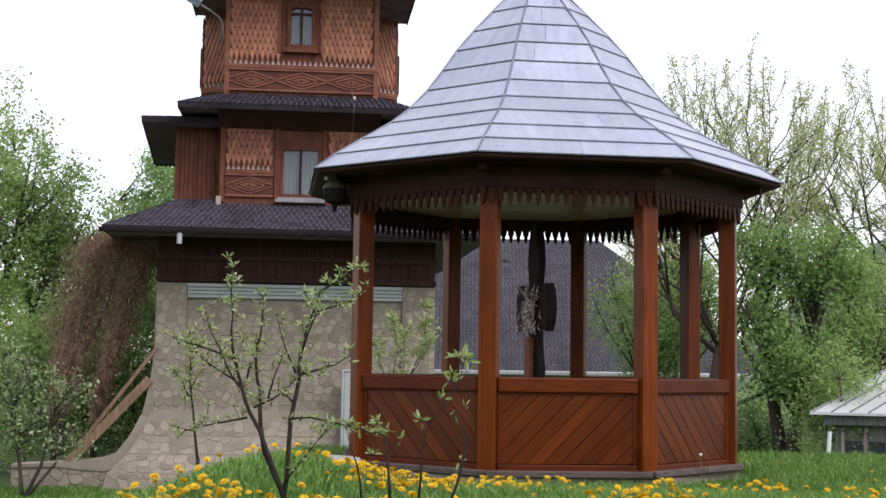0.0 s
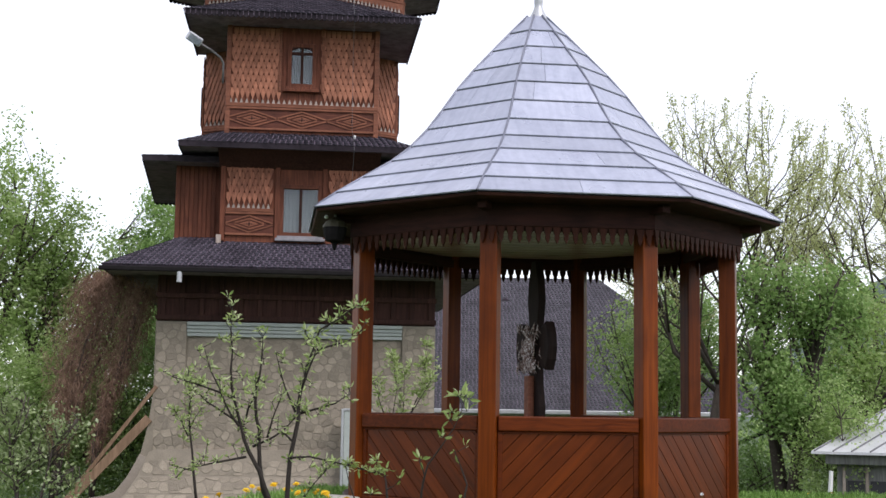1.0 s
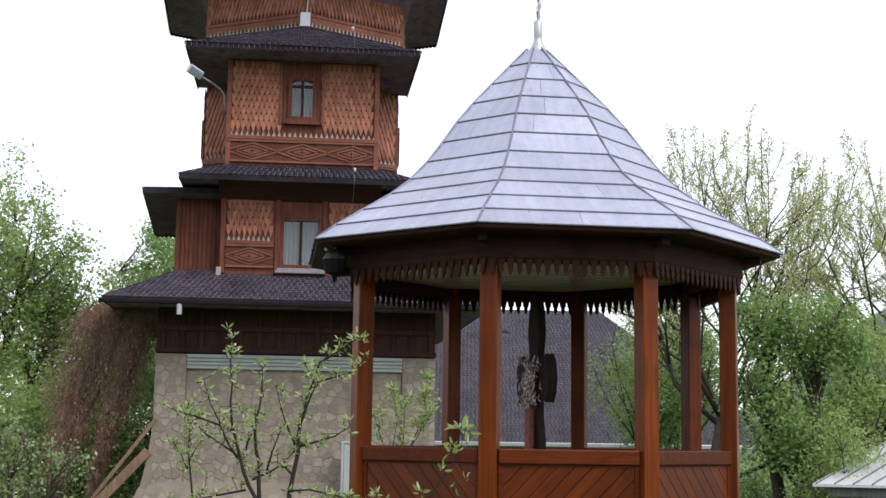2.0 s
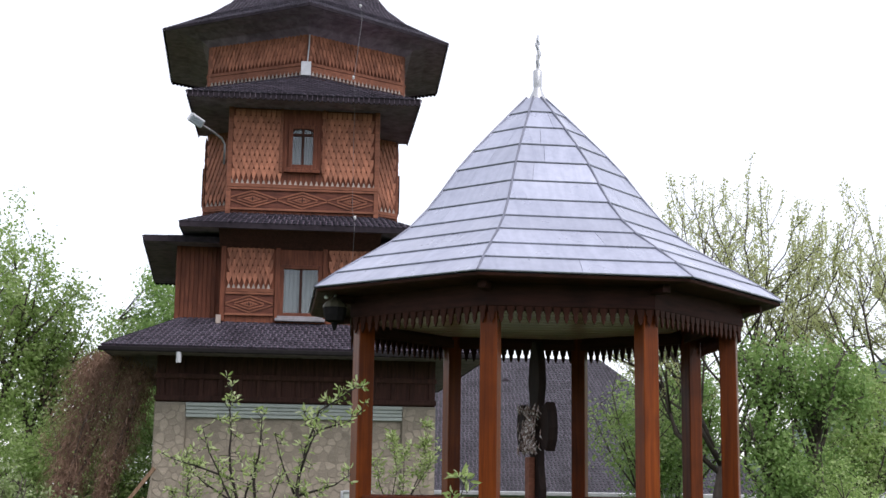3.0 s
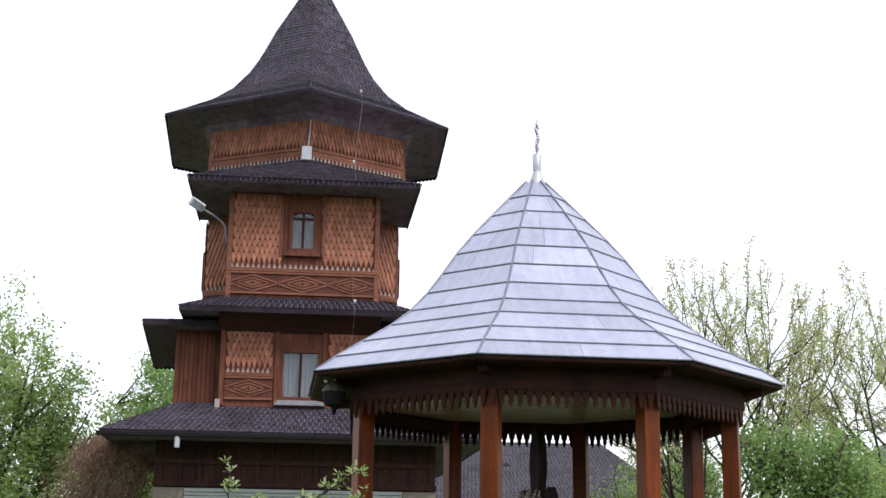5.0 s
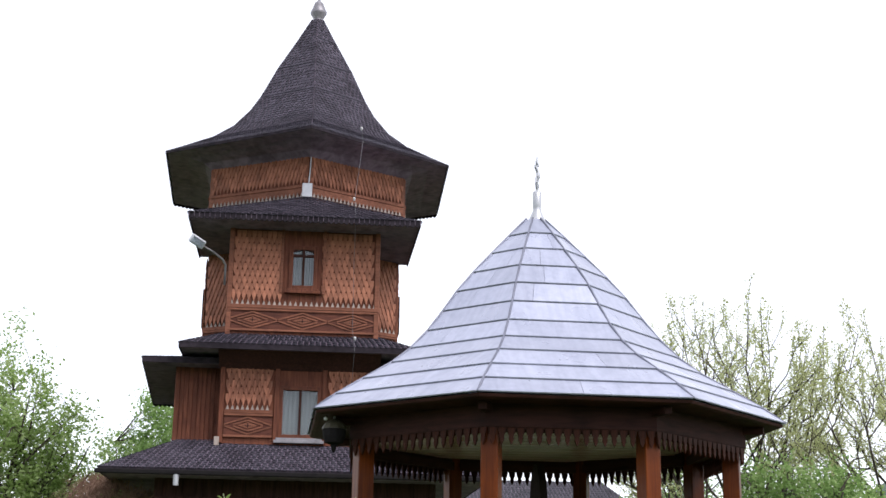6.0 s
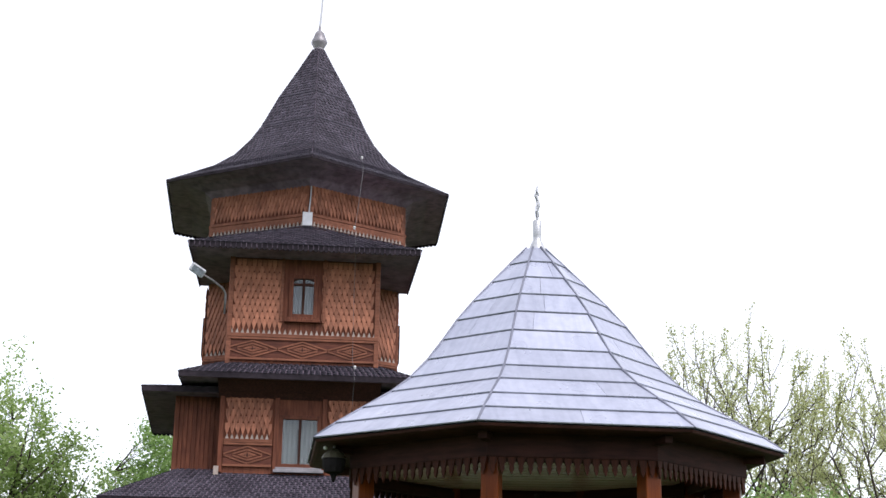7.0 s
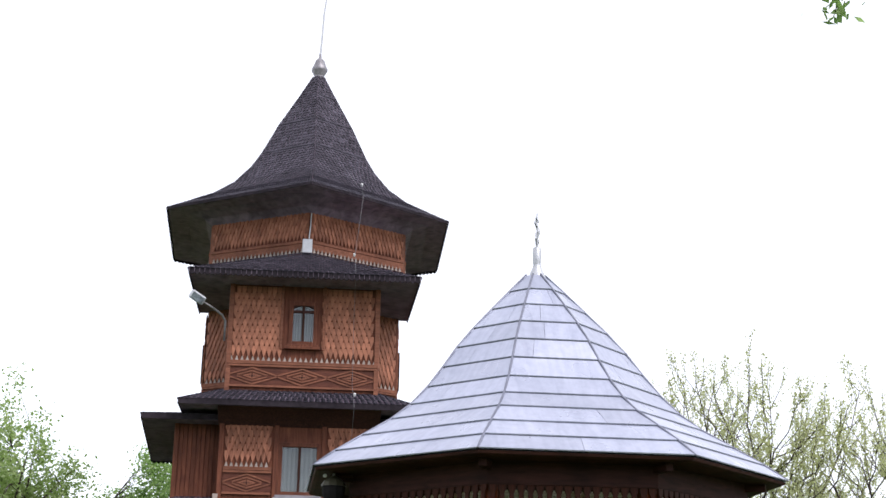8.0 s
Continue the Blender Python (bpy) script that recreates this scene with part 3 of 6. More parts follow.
cope = Shape()
swept = curve[4:]
n_c = len(swept)
for i, (u, z) in enumerate(swept):
    ua, za = swept[max(i - 1, 0)]
    ub, zb = swept[min(i + 1, n_c - 1)]
    ln = math.hypot(ub - ua, zb - za)
    nu, nz = (zb - za) / ln, -(ub - ua) / ln
    wide = 0.05 + 0.22 * math.exp(-((u + 3.5) / 0.7) ** 2)
    ring4 = [fb @ Vector((u - nu * wide, -0.035, z - nz * wide)), fb @ Vector((u + nu * 0.012, -0.045, z + nz * 0.012)), fb @ Vector((u + nu * 0.012, 0.57, z + nz * 0.012)), fb @ Vector((u - nu * wide, 0.02, z - nz * wide))]
    cope.v.extend([tuple(p) for p in ring4])
cope.f = [(k * 4 + a, k * 4 + (a + 1) % 4, k * 4 + 4 + (a + 1) % 4, k * 4 + 4 + a) for k in range(n_c - 1) for a in range(4)] + [(3, 2, 1, 0), tuple(n_c * 4 - 4 + a for a in range(4))]
part("coping", cope, M_COPING, tower, "smooth pale cement coping")

# storey one: dark boarded frieze
part("frieze_wall", tower_box(-2.74, 2.86, -3.86, 3.8, 3.16, 4.25), M_TOWER_DARK, tower, "dark boarded frieze", bevel=0.01)
fr = face(0, -3.862)
for i in range(15):
    u = -2.62 + i * 0.385
    part("frieze_post", Shape().box(u - 0.05, u + 0.05, -0.05, 0.0, 3.17, 4.2, fr), M_TOWER_DARK, tower, bevel=0.01)
for z in (3.18, 3.62):
    part("frieze_rail", Shape().box(-2.76, 2.88, -0.075, -0.052, z, z + 0.1, fr), M_TOWER_DARK, tower, bevel=0.008)


def fascias(parent, low, drop, sides=None):
    """Thin blackened boards along the eaves of an outline."""
    for i in range(len(low)) if sides is None else sides:
        a, b_ = low[i], low[(i + 1) % len(low)]
        m = Matrix.Translation(a) @ Matrix.Rotation(math.atan2(b_.y - a.y, b_.x - a.x), 4, "Z")
        part("fascia", Shape().box(-0.012, (b_ - a).length + 0.012, -0.018, -0.003, -drop - 0.012, 0.006, m), M_EDGE, parent, "blackened eave board")


def roof_shell(name, low, high, drop, label, parent=tower):
    """A roof skin between an eave outline and an upper outline, with a soffit and a fascia."""
    dn = Vector((0, 0, drop))
    shell = part(name, Shape().loft([[p - dn for p in low], low, high, [p - dn for p in high]]), M_SOFFIT, parent, label)
    fascias(shell, low, drop)
    return shell


def scales(shape, p0, p1, q0, q1, width, rowh, lift=0.018):
    """Rows of pointed shingles on the face from eave p0-p1 up to q0-q1."""
    p0, p1, q0, q1 = (Vector(p) for p in (p0, p1, q0, q1))
    h = ((q0 + q1) / 2 - (p0 + p1) / 2).length
    nrm = (p1 - p0).cross((q0 + q1) / 2 - (p0 + p1) / 2).normalized()
    rows = max(1, round(h / rowh))
    up = ((q0 + q1) / 2 - (p0 + p1) / 2) / rows
    for r in range(rows + 1):
        a, b2 = p0.lerp(q0, min(1, r / rows)), p1.lerp(q1, min(1, r / rows))
        ln = (b2 - a).length
        if ln < 0.06:
            continue
        d = (b2 - a) / ln
        n = max(1, round(ln / width))
        ww = ln / n
        off = 0.5 if r % 2 else 0.0
        for i in range(n + (1 if off else 0)):
            x0, x1 = max(0, (i - off) * ww), min(ln, (i + 1 - off) * ww)
            if x1 - x0 < 0.02:
                continue
            xm = (x0 + x1) / 2
            jit = rng.uniform(0.8, 1.3)
            base_p = a + nrm * 0.006
            tip = base_p + d * xm - up * 0.42 + nrm * lift * jit
            l1, r1 = base_p + d * (x0 + 0.006) + nrm * lift * jit * 0.8, base_p + d * (x1 - 0.006) + nrm * lift * jit * 0.8
            lt, rt = base_p + d * (x0 + 0.006) + up * (0.72 if r < rows else 0.02), base_p + d * (x1 - 0.006) + up * (0.72 if r < rows else 0.02)
            deep = nrm * -0.012
            shape.add([tip, r1, rt, lt, l1, tip + deep, r1 + deep, l1 + deep], [(0, 1, 2, 3, 4), (5, 6, 1, 0), (7, 5, 0, 4)])


def tiled(low, high, sides, name, parent, width=0.115, rowh=0.10):
    s = Shape()
    n = len(low)
    for i in sides:
        j = (i + 1) % n
        scales(s, low[i], low[j], high[i], high[j], width, rowh)
    return part(name, s, M_ROOF_TILE, parent, "overlapping dark roof shingles", kind="stuff")


low1, high1 = square(-3.68, 3.8, -5.0, 4.9, 4.17), square(-2.36, 2.57, -3.72, 3.6, 4.86)
roof1 = roof_shell("lower_roof", low1, high1, 0.09, "broad lower skirt roof")
tiled(low1, high1, (0, 1, 3), "roof_shingles", roof1)
part("gutter", Shape().box(-3.75, 3.87, -5.09, -5.005, 4.04, 4.13, TW), M_BLACK, roof1, "dark metal gutter", bevel=0.02)
part("downpipe", Shape().tube([TW @ Vector(p) for p in ((-2.22, -5.03, 4.1), (-2.22, -5.03, 3.84))], [0.055, 0.05], 10), M_STEEL, roof1, "short grey downpipe")

# storey two: square body with a bay in front
part("storey_wall", tower_box(-2.5, 2.6, -3.4, 1.6, 4.6, 6.55), M_TOWER_WOOD, tower, "red-brown boarded storey")


def pierced(u0, u1, v, thick, z0, z1, h0, h1, k0, k1, back):
    """A bay: a front wall with an opening through it, and two cheeks."""
    sh = Shape()
    for a, b_, c, d in ((u0, h0, z0, z1), (h1, u1, z0, z1), (h0, h1, z0, k0), (h0, h1, k1, z1)):
        sh.box(a, b_, v, v + thick, c, d, TW)
    sh.box(u0, u0 + thick, v + thick, back, z0, z1, TW).box(u1 - thick, u1, v + thick, back, z0, z1, TW)
    return sh


bay2 = part("bay", pierced(-1.56, 1.62, -3.88, 0.12, 4.6, 6.75, -0.30, 0.43, 4.88, 5.92, -3.401), M_TOWER_WOOD, tower, "projecting boarded bay")
low2b = local_poly([(-3.12, -4.0), (-1.6, -4.0), (-1.6, -3.3), (1.66, -3.3), (1.66, -4.0), (3.2, -4.0), (3.5, 2.2), (-3.5, 2.0)], 6.48)
high2b = local_poly([(-2.1, -2.6), (-1.6, -2.6), (-1.6, -2.5), (1.66, -2.5), (1.66, -2.6), (2.2, -2.6), (2.2, 1.5), (-2.1, 1.5)], 6.76)
roof2b = roof_shell("middle_roof", low2b, high2b, 0.09, "middle skirt roof in two wings")
tiled(low2b, high2b, (0, 4, 5, 7), "roof_shingles", roof2b)
low2, high2 = square(-2.36, 2.40, -4.6, -2.3, 6.70), square(-1.56, 1.66, -3.6, -2.3, 7.10)
roof2 = roof_shell("bay_roof", low2, high2, 0.1, "roof over the projecting bay")
tiled(low2, high2, (0, 1, 3), "roof_shingles", roof2)

# added dark boards that stand in for the bay roof's shade on the wall
for za, zb, va, vb in ((6.30, 6.40, -3.89, -4.06), (6.40, 6.50, -4.06, -4.26), (6.50, 6.595, -4.26, -4.5)):
    part("cove_board", Shape().add([TW @ Vector(p) for p in ((-1.6, va, za), (1.66, va, za), (1.66, vb, zb), (-1.6, vb, zb), (-1.6, va + 0.03, zb + 0.03), (1.66, va + 0.03, zb + 0.03))],
             [(0, 1, 2, 3), (3, 2, 5, 4), (0, 3, 4), (1, 5, 2), (0, 4, 5, 1)]), M_TOWER_DARK, roof2)

# storey three: hexagonal body with a bay
part("upper_body", Shape().loft([hexa(2.5, 6.9), hexa(2.5, 10.3)]), M_TOWER_WOOD, tower, "hexagonal shingled storey")
bay3 = part("upper_bay", pierced(-1.54, 1.62, -3.68, 0.12, 6.95, 9.40, -0.22, 0.245, 8.12, 8.93, -1.75), M_TOWER_WOOD, tower, "projecting shingled bay")
roof3 = part("upper_bay_roof", Shape().add(
    local_poly([(-2.36, -4.5), (2.40, -4.5), (2.40, -1.15), (-2.36, -1.15)], 9.42) + local_poly([(-2.36, -4.5), (2.40, -4.5), (2.40, -1.15), (-2.36, -1.15)], 9.33) + local_poly([(0, -2.55), (2.2, -1.25), (-2.2, -1.25)], 10.40),
    [(0, 1, 8), (1, 2, 9, 8), (3, 0, 8, 10), (7, 6, 5, 4), (0, 4, 5, 1), (1, 5, 6, 2), (2, 6, 7, 3), (3, 7, 4, 0), (8, 9, 10), (2, 3, 10, 9)]), M_SOFFIT, tower, "roof over the upper bay")
s3 = Shape()
c3 = local_poly([(-2.36, -4.5), (2.40, -4.5), (2.40, -1.15), (-2.36, -1.15)], 9.42)
t3 = local_poly([(0, -2.6), (2.2, -1.25), (-2.2, -1.25)], 10.42)
scales(s3, c3[0], c3[1], t3[0] + Vector((-0.05, 0, 0)), t3[0] + Vector((0.05, 0, 0)), 0.115, 0.10)
scales(s3, c3[1], c3[2], t3[0], t3[1], 0.115, 0.10)
scales(s3, c3[3], c3[0], t3[2], t3[0], 0.115, 0.10)
part("roof_shingles", s3, M_ROOF_TILE, roof3, "overlapping dark roof shingles", kind="stuff")

# belfry and its spire
part("belfry", Shape().loft([hexa(2.56, 10.2, (0.045, 0.0)), hexa(2.56, 11.75, (0.045, 0.0))]), M_TOWER_WOOD, tower, "hexagonal belfry storey")
EAVE = [(0.06, -3.85), (3.25, -1.62), (3.38, 2.3), (0.06, 4.4), (-3.38, 2.3), (-3.2, -1.7)]
SPIRE = [(1.0, 11.65), (0.85, 11.93), (0.70, 12.22), (0.565, 12.60), (0.455, 13.08), (0.388, 13.48), (0.275, 14.32), (0.142, 15.17), (0.045, 15.82)]


def spire_ring(k, z):
    """The eave's outline drawn in towards the spire's axis."""
    return local_poly([(0.1 + (u - 0.1) * k, v * k) for u, v in EAVE], z)


spire = part("spire", Shape().loft([spire_ring(0.99, 11.60)] + [spire_ring(k, z) for k, z in SPIRE]), M_SOFFIT, tower, "flared hexagonal spire")
fascias(spire, spire_ring(1.0, 11.652), 0.05)
sp = Shape()
for (r0, z0), (r1, z1) in zip(SPIRE, SPIRE[1:]):
    lo, hi = spire_ring(r0, z0), spire_ring(r1, z1)
    for k in range(6):
        scales(sp, lo[k], lo[(k + 1) % 6], hi[k], hi[(k + 1) % 6], 0.115, 0.10, 0.006 if r0 == 1.0 else 0.014)
part("roof_shingles", sp, M_ROOF_TILE, spire, "overlapping dark roof shingles", kind="stuff")
# added ring over the belfry's wall top, in place of the eaves' shade
part("eave_cove", Shape().loft([hexa(2.575, 11.36, (0.045, 0.0)), hexa(2.78, 11.5, (0.045, 0.0)), spire_ring(0.86, 11.598)], caps=False), M_SOFFIT, spire, "boarded ring added for the shade under the eaves")
tip = TW @ Vector((0.11, 0, 0))
knob = part("spire_knob", Shape().lathe([(0.15, 15.76), (0.12, 15.84), (0.13, 15.90), (0.20, 16.02), (0.205, 16.08), (0.15, 16.2), (0.11, 16.32), (0.04, 16.38), (0.03, 16.5)], (tip.x, tip.y), 8), M_KNOB, tower, "grey metal knob", smooth=True)
part("spire_rod", Shape().tube([(tip.x, tip.y, 16.45), (tip.x + 0.03, tip.y, 17.0), (tip.x + 0.05, tip.y, 17.6), (tip.x + 0.13, tip.y, 18.4)], [0.03, 0.026, 0.024, 0.015], 8), M_STEEL, knob, "thin metal lightning rod")

# ---------------------------------------------------------------- house behind
house = thing("house", (6.0, 46.0, -1.2), "long low house with a dark shingled hip roof", "house")
HM = pose(4.2, 46.0, 0, 0, 0, 3)


def house_pts(pts, z):
    return [HM @ Vector((x, y, z)) for x, y in pts]


part("wall", Shape().box(-9.5, 4.6, -3.4, 3.4, -1.5, 1.5, HM), M_WALL, house, "pale rendered wall")
hl, hh = house_pts([(-10.2, -4.1), (6.3, -4.1), (6.3, 4.1), (-10.2, 4.1)], 1.48), house_pts([(-6.5, -0.1), (1.1, -0.1), (1.1, 0.1), (-6.5, 0.1)], 5.9)
hroof = part("roof", Shape().loft([[p - Vector((0, 0, 0.12)) for p in hl], hl, hh]), M_SOFFIT, house, "dark hip roof")
hs_ = Shape()
for i in (0, 1, 3):
    scales(hs_, hl[i], hl[(i + 1) % 4], hh[i], hh[(i + 1) % 4], 0.125, 0.11, 0.014)
part("roof_shingles", hs_, M_HOUSE_TILE, hroof, "overlapping dark roof shingles", kind="stuff")
part("gutter", Shape().box(-10.2, 6.45, -4.24, -4.11, 1.34, 1.47, HM), M_STEEL, house, "pale metal eaves gutter", bevel=0.02)

# ---------------------------------------------------------------- trees
def leaf_cloud(rng, ends, per, radius, size, shape=None, up=0.3):
    """Small folded leaves scattered in clumps round the twig ends."""
    s = shape or Shape()
    v, f = s.v, s.f
    for e in ends:
        for _ in range(per):
            c = e + Vector((rng.gauss(0, radius), rng.gauss(0, radius), rng.gauss(0, radius)))
            a = Vector((rng.gauss(0, 1), rng.gauss(0, 1), rng.gauss(up, 0.8))).normalized()
            b = a.cross(Vector((rng.gauss(0, 1), rng.gauss(0, 1), rng.gauss(0, 1)))).normalized()
            z = size * rng.uniform(0.6, 1.3)
            k = len(v)
            v.extend([tuple(c - a * z * 0.5), tuple(c + b * z * 0.3), tuple(c + a * z * 0.5), tuple(c - b * z * 0.3)])
            f.append((k, k + 1, k + 2, k + 3))
    return s


def crown_tree(name, at, crowns, label, seed, leaf, clumps=260, per=70, radius=0.26, size=0.11, r0=0.14, category="tree"):
    """A tree or shrub: a tapered trunk, limbs into one or more uneven crowns, twigs to every clump of leaves."""
    rt = random.Random(seed)
    z = lie(at[0], at[1]) - 0.05
    t = thing(name, (at[0], at[1], z), label, category)
    base, wood, ends = Vector((at[0], at[1], z)), Shape(), []
    for cx, cy, cz, rx, ry, rz in crowns:
        mid, limb_pts = Vector((cx, cy, cz)), []
        fork = base.lerp(mid - Vector((0, 0, rz * 0.6)), 0.75)
        pts = [base, base.lerp(fork, 0.5) + Vector((rt.gauss(0, 0.08), rt.gauss(0, 0.08), 0)), fork, fork.lerp(mid + Vector((0, 0, rz * 0.6)), 0.6)]
        wood.tube(pts, [r0, r0 * 0.8, r0 * 0.6, r0 * 0.25], 8)
        for k in range(11):
            a, e = k * 2.4 + rt.random(), rt.uniform(-0.2, 1.0)
            end = mid + Vector((math.cos(a) * rx, math.sin(a) * ry, e * rz)) * rt.uniform(0.55, 0.8)
            st = pts[2].lerp(pts[3], rt.random())
            bow = st.lerp(end, 0.5) + Vector((rt.gauss(0, 0.15), rt.gauss(0, 0.15), -0.1 * rz * 0.4))
            wood.tube([st, bow, end], [r0 * 0.42, r0 * 0.25, 0.012], 6)
            limb_pts += [bow, end, bow.lerp(end, 0.5), st.lerp(bow, 0.6)]
        n_here = int(clumps * rx * rz / sum(c[3] * c[5] for c in crowns))
        for _ in range(n_here):
            a, e = rt.uniform(0, 6.283), math.asin(rt.uniform(-0.9, 1))
            q = rt.random() ** 0.4
            out = Vector((math.cos(a) * math.cos(e), math.sin(a) * math.cos(e), math.sin(e)))
            lump = 0.86 + 0.34 * noise.noise(out * 2.3 + Vector((seed, cx, 0)))
            p = mid + Vector((out.x * rx, out.y * ry, out.z * rz)) * q * lump
            near = min(limb_pts, key=lambda o: (o - p).length_squared)
            wood.tube([near, near.lerp(p, 0.5) + Vector((0, 0, 0.08)), p], [0.012, 0.008, 0.004], 3)
            ends.append(p)
    part("trunk", wood, M_BARK, t, smooth=True)
    crown = Shape()
    for p in ends:
        leaf_cloud(rt, [p], max(8, int(per * rt.uniform(0.5, 1.4))), radius * rt.uniform(0.7, 1.3), size, crown)
    part("crown", crown, leaf, t)
    return t


def shoot_tree(name, at, top, reach, label, seed, lean=0.1, limbs=7):
    """A tree of bare limbs that fork three times into upright shoots with small pale buds."""
    rt = random.Random(seed)
    z = lie(at[0], at[1]) - 0.05
    t = thing(name, (at[0], at[1], z), label, "tree")
    base, wood, bud = Vector((at[0], at[1], z)), Shape(), Shape()
    fork = base + Vector((lean, 0, (top - z) * 0.32))
    wood.tube([base, base.lerp(fork, 0.5) + Vector((-0.06, 0, 0)), fork], [0.18, 0.15, 0.12], 8)
    unit = (top - fork.z) / 6.2

    def grow(p, d, ln, thick, level):
        d = d.normalized()
        m1 = p + d * ln * 0.5 + Vector((rt.gauss(0, 0.05), rt.gauss(0, 0.05), -0.03)) * ln
        e = p + (d + Vector((0, 0, 0.22))).normalized() * ln
        wood.tube([p, m1, e], [thick, thick * 0.78, thick * 0.55 if level else 0.003], 6 if level > 1 else 4)
        if level == 0:
            leaf_cloud(rt, [m1.lerp(e, f_ / 6) for f_ in range(-4, 7)], 6, 0.046, 0.066, bud, 0.9)
            return
        for k in range(4):
            q = rt.uniform(0.25, 1.0) if k else 1.0
            o = p.lerp(m1, q * 2) if q < 0.5 else m1.lerp(e, q * 2 - 1)
            turn = Vector((rt.gauss(0, 0.5), rt.gauss(0, 0.5), rt.gauss(0.12, 0.25)))
            grow(o, d + turn, ln * rt.uniform(0.55, 0.82), max(0.005, thick * 0.52), level - 1)

    for k in range(limbs):
        u = -1 + 2 * (k + 0.5) / limbs + rt.uniform(-0.08, 0.08)
        d = Vector((u * reach / 3.2, rt.gauss(0, 0.3), 1.0 - 0.25 * u * u))
        grow(fork - Vector((0, 0, 0.25 * rt.random())), d, 2.6 * unit * (1 - 0.12 * u * u), 0.062, 3)
    part("trunk", wood, M_BARK, t, smooth=True)
    part("crown", bud, M_LEAF_BUD, t, "sparse pale green buds")
    return t


crown_tree("leafy_tree", (-13.0, 32.5), [(-12.3, 32.5, 4.6, 3.6, 2.6, 4.9), (-9.3, 33.8, 3.1, 2.0, 2.0, 3.5), (-10.1, 33.0, 5.2, 1.6, 1.3, 2.1), (-9.3, 33.4, 4.2, 1.1, 1.0, 1.7)], "broad fresh green deciduous tree beside the tower", 1, M_LEAF, 560, 95, 0.20, 0.105)
crown_tree("leafy_tree", (-9.6, 44.0), [(-8.9, 44.0, 4.9, 2.3, 2.2, 3.7)], "rounded green tree growing behind the tower", 23, M_LEAF_DARK, 460, 120, 0.26, 0.12)
crown_tree("leafy_shrub", (-8.6, 30.5), [(-8.7, 30.6, 0.9, 2.4, 1.2, 2.4)], "dense green shrub under the trees", 12, M_LEAF, 320, 90, 0.24, 0.085, 0.06, "shrub")
crown_tree("blossoming_shrub", (-7.6, 25.0), [(-7.95, 25.0, 1.35, 0.7, 0.5, 0.5), (-7.0, 25.0, 1.0, 0.6, 0.5, 0.4), (-7.75, 25.1, 0.4, 0.8, 0.6, 0.5), (-6.8, 24.9, 0.15, 0.4, 0.4, 0.35)], "pale flowering fruit shrub with dark twigs", 13, M_LEAF_PALE, 130, 20, 0.13, 0.085, 0.04, "shrub")
crown_tree("leafy_tree", (7.3, 28.5), [(6.75, 28.5, 2.7, 0.8, 0.9, 1.0), (7.9, 28.3, 3.7, 1.1, 0.9, 1.2), (7.3, 28.0, 1.7, 1.4, 0.8, 0.9), (6.8, 28.7, 4.2, 0.8, 0.7, 0.7)], "dense green tree at the meadow edge", 7, M_LEAF_DARK, 210, 80, 0.19, 0.10)
crown_tree("leafy_tree", (9.9, 30.5), [(9.2, 30.2, 3.6, 1.0, 0.9, 1.0), (10.8, 30.3, 2.9, 1.1, 1.0, 1.0), (9.2, 29.8, 2.2, 1.3, 0.9, 0.9), (10.9, 30.0, 1.4, 1.3, 0.9, 0.9)], "dense fresh green tree at the meadow edge", 8, M_LEAF, 190, 80, 0.20, 0.105)
crown_tree("leafy_tree", (4.7, 34.0), [(4.9, 34.0, 3.2, 1.7, 1.4, 1.6)], "light green tree beyond the pavilion", 9, M_LEAF, 95, 34, 0.17, 0.095, 0.06)
crown_tree("leafy_tree", (6.0, 37.0), [(5.9, 37.0, 2.4, 1.3, 1.0, 2.3), (6.6, 37.0, 4.4, 1.1, 0.9, 1.3), (6.7, 35.6, 3.2, 0.9, 0.6, 1.5)], "green tree behind the low house roof", 17, M_LEAF_DARK, 300, 80, 0.24, 0.09, 0.09)
crown_tree("leafy_tree", (12.8, 33.0), [(13.0, 33.0, 2.6, 2.6, 1.6, 2.9)], "fresh green tree beside the shed", 10, M_LEAF, 220, 80, 0.26, 0.10)
crown_tree("leafy_shrub", (7.9, 26.6), [(7.9, 26.8, 0.75, 1.1, 0.8, 1.3)], "bright green shrub beside the shed", 14, M_LEAF, 130, 75, 0.16, 0.068, 0.04, "shrub")
crown_tree("leafy_shrub", (-6.9, 31.0), [(-7.0, 31.0, 0.9, 1.2, 0.7, 2.5)], "dark green shrub behind the stone buttress", 15, M_LEAF_DARK, 170, 80, 0.22, 0.08, 0.05, "shrub")
crown_tree("leafy_shrub", (6.5, 27.6), [(6.6, 29.6, -0.1, 1.6, 0.7, 1.2)], "dark green shrub at the meadow edge", 16, M_LEAF_DARK, 130, 65, 0.18, 0.07, 0.05, "shrub")
shoot_tree("budding_tree", (6.15, 32.0), 9.25, 2.45, "bare-limbed tree with pale young buds", 5, 0.42, 8)
shoot_tree("budding_tree", (10.95, 31.0), 8.7, 1.9, "bare-limbed tree with pale young buds", 6, 0.1, 5)

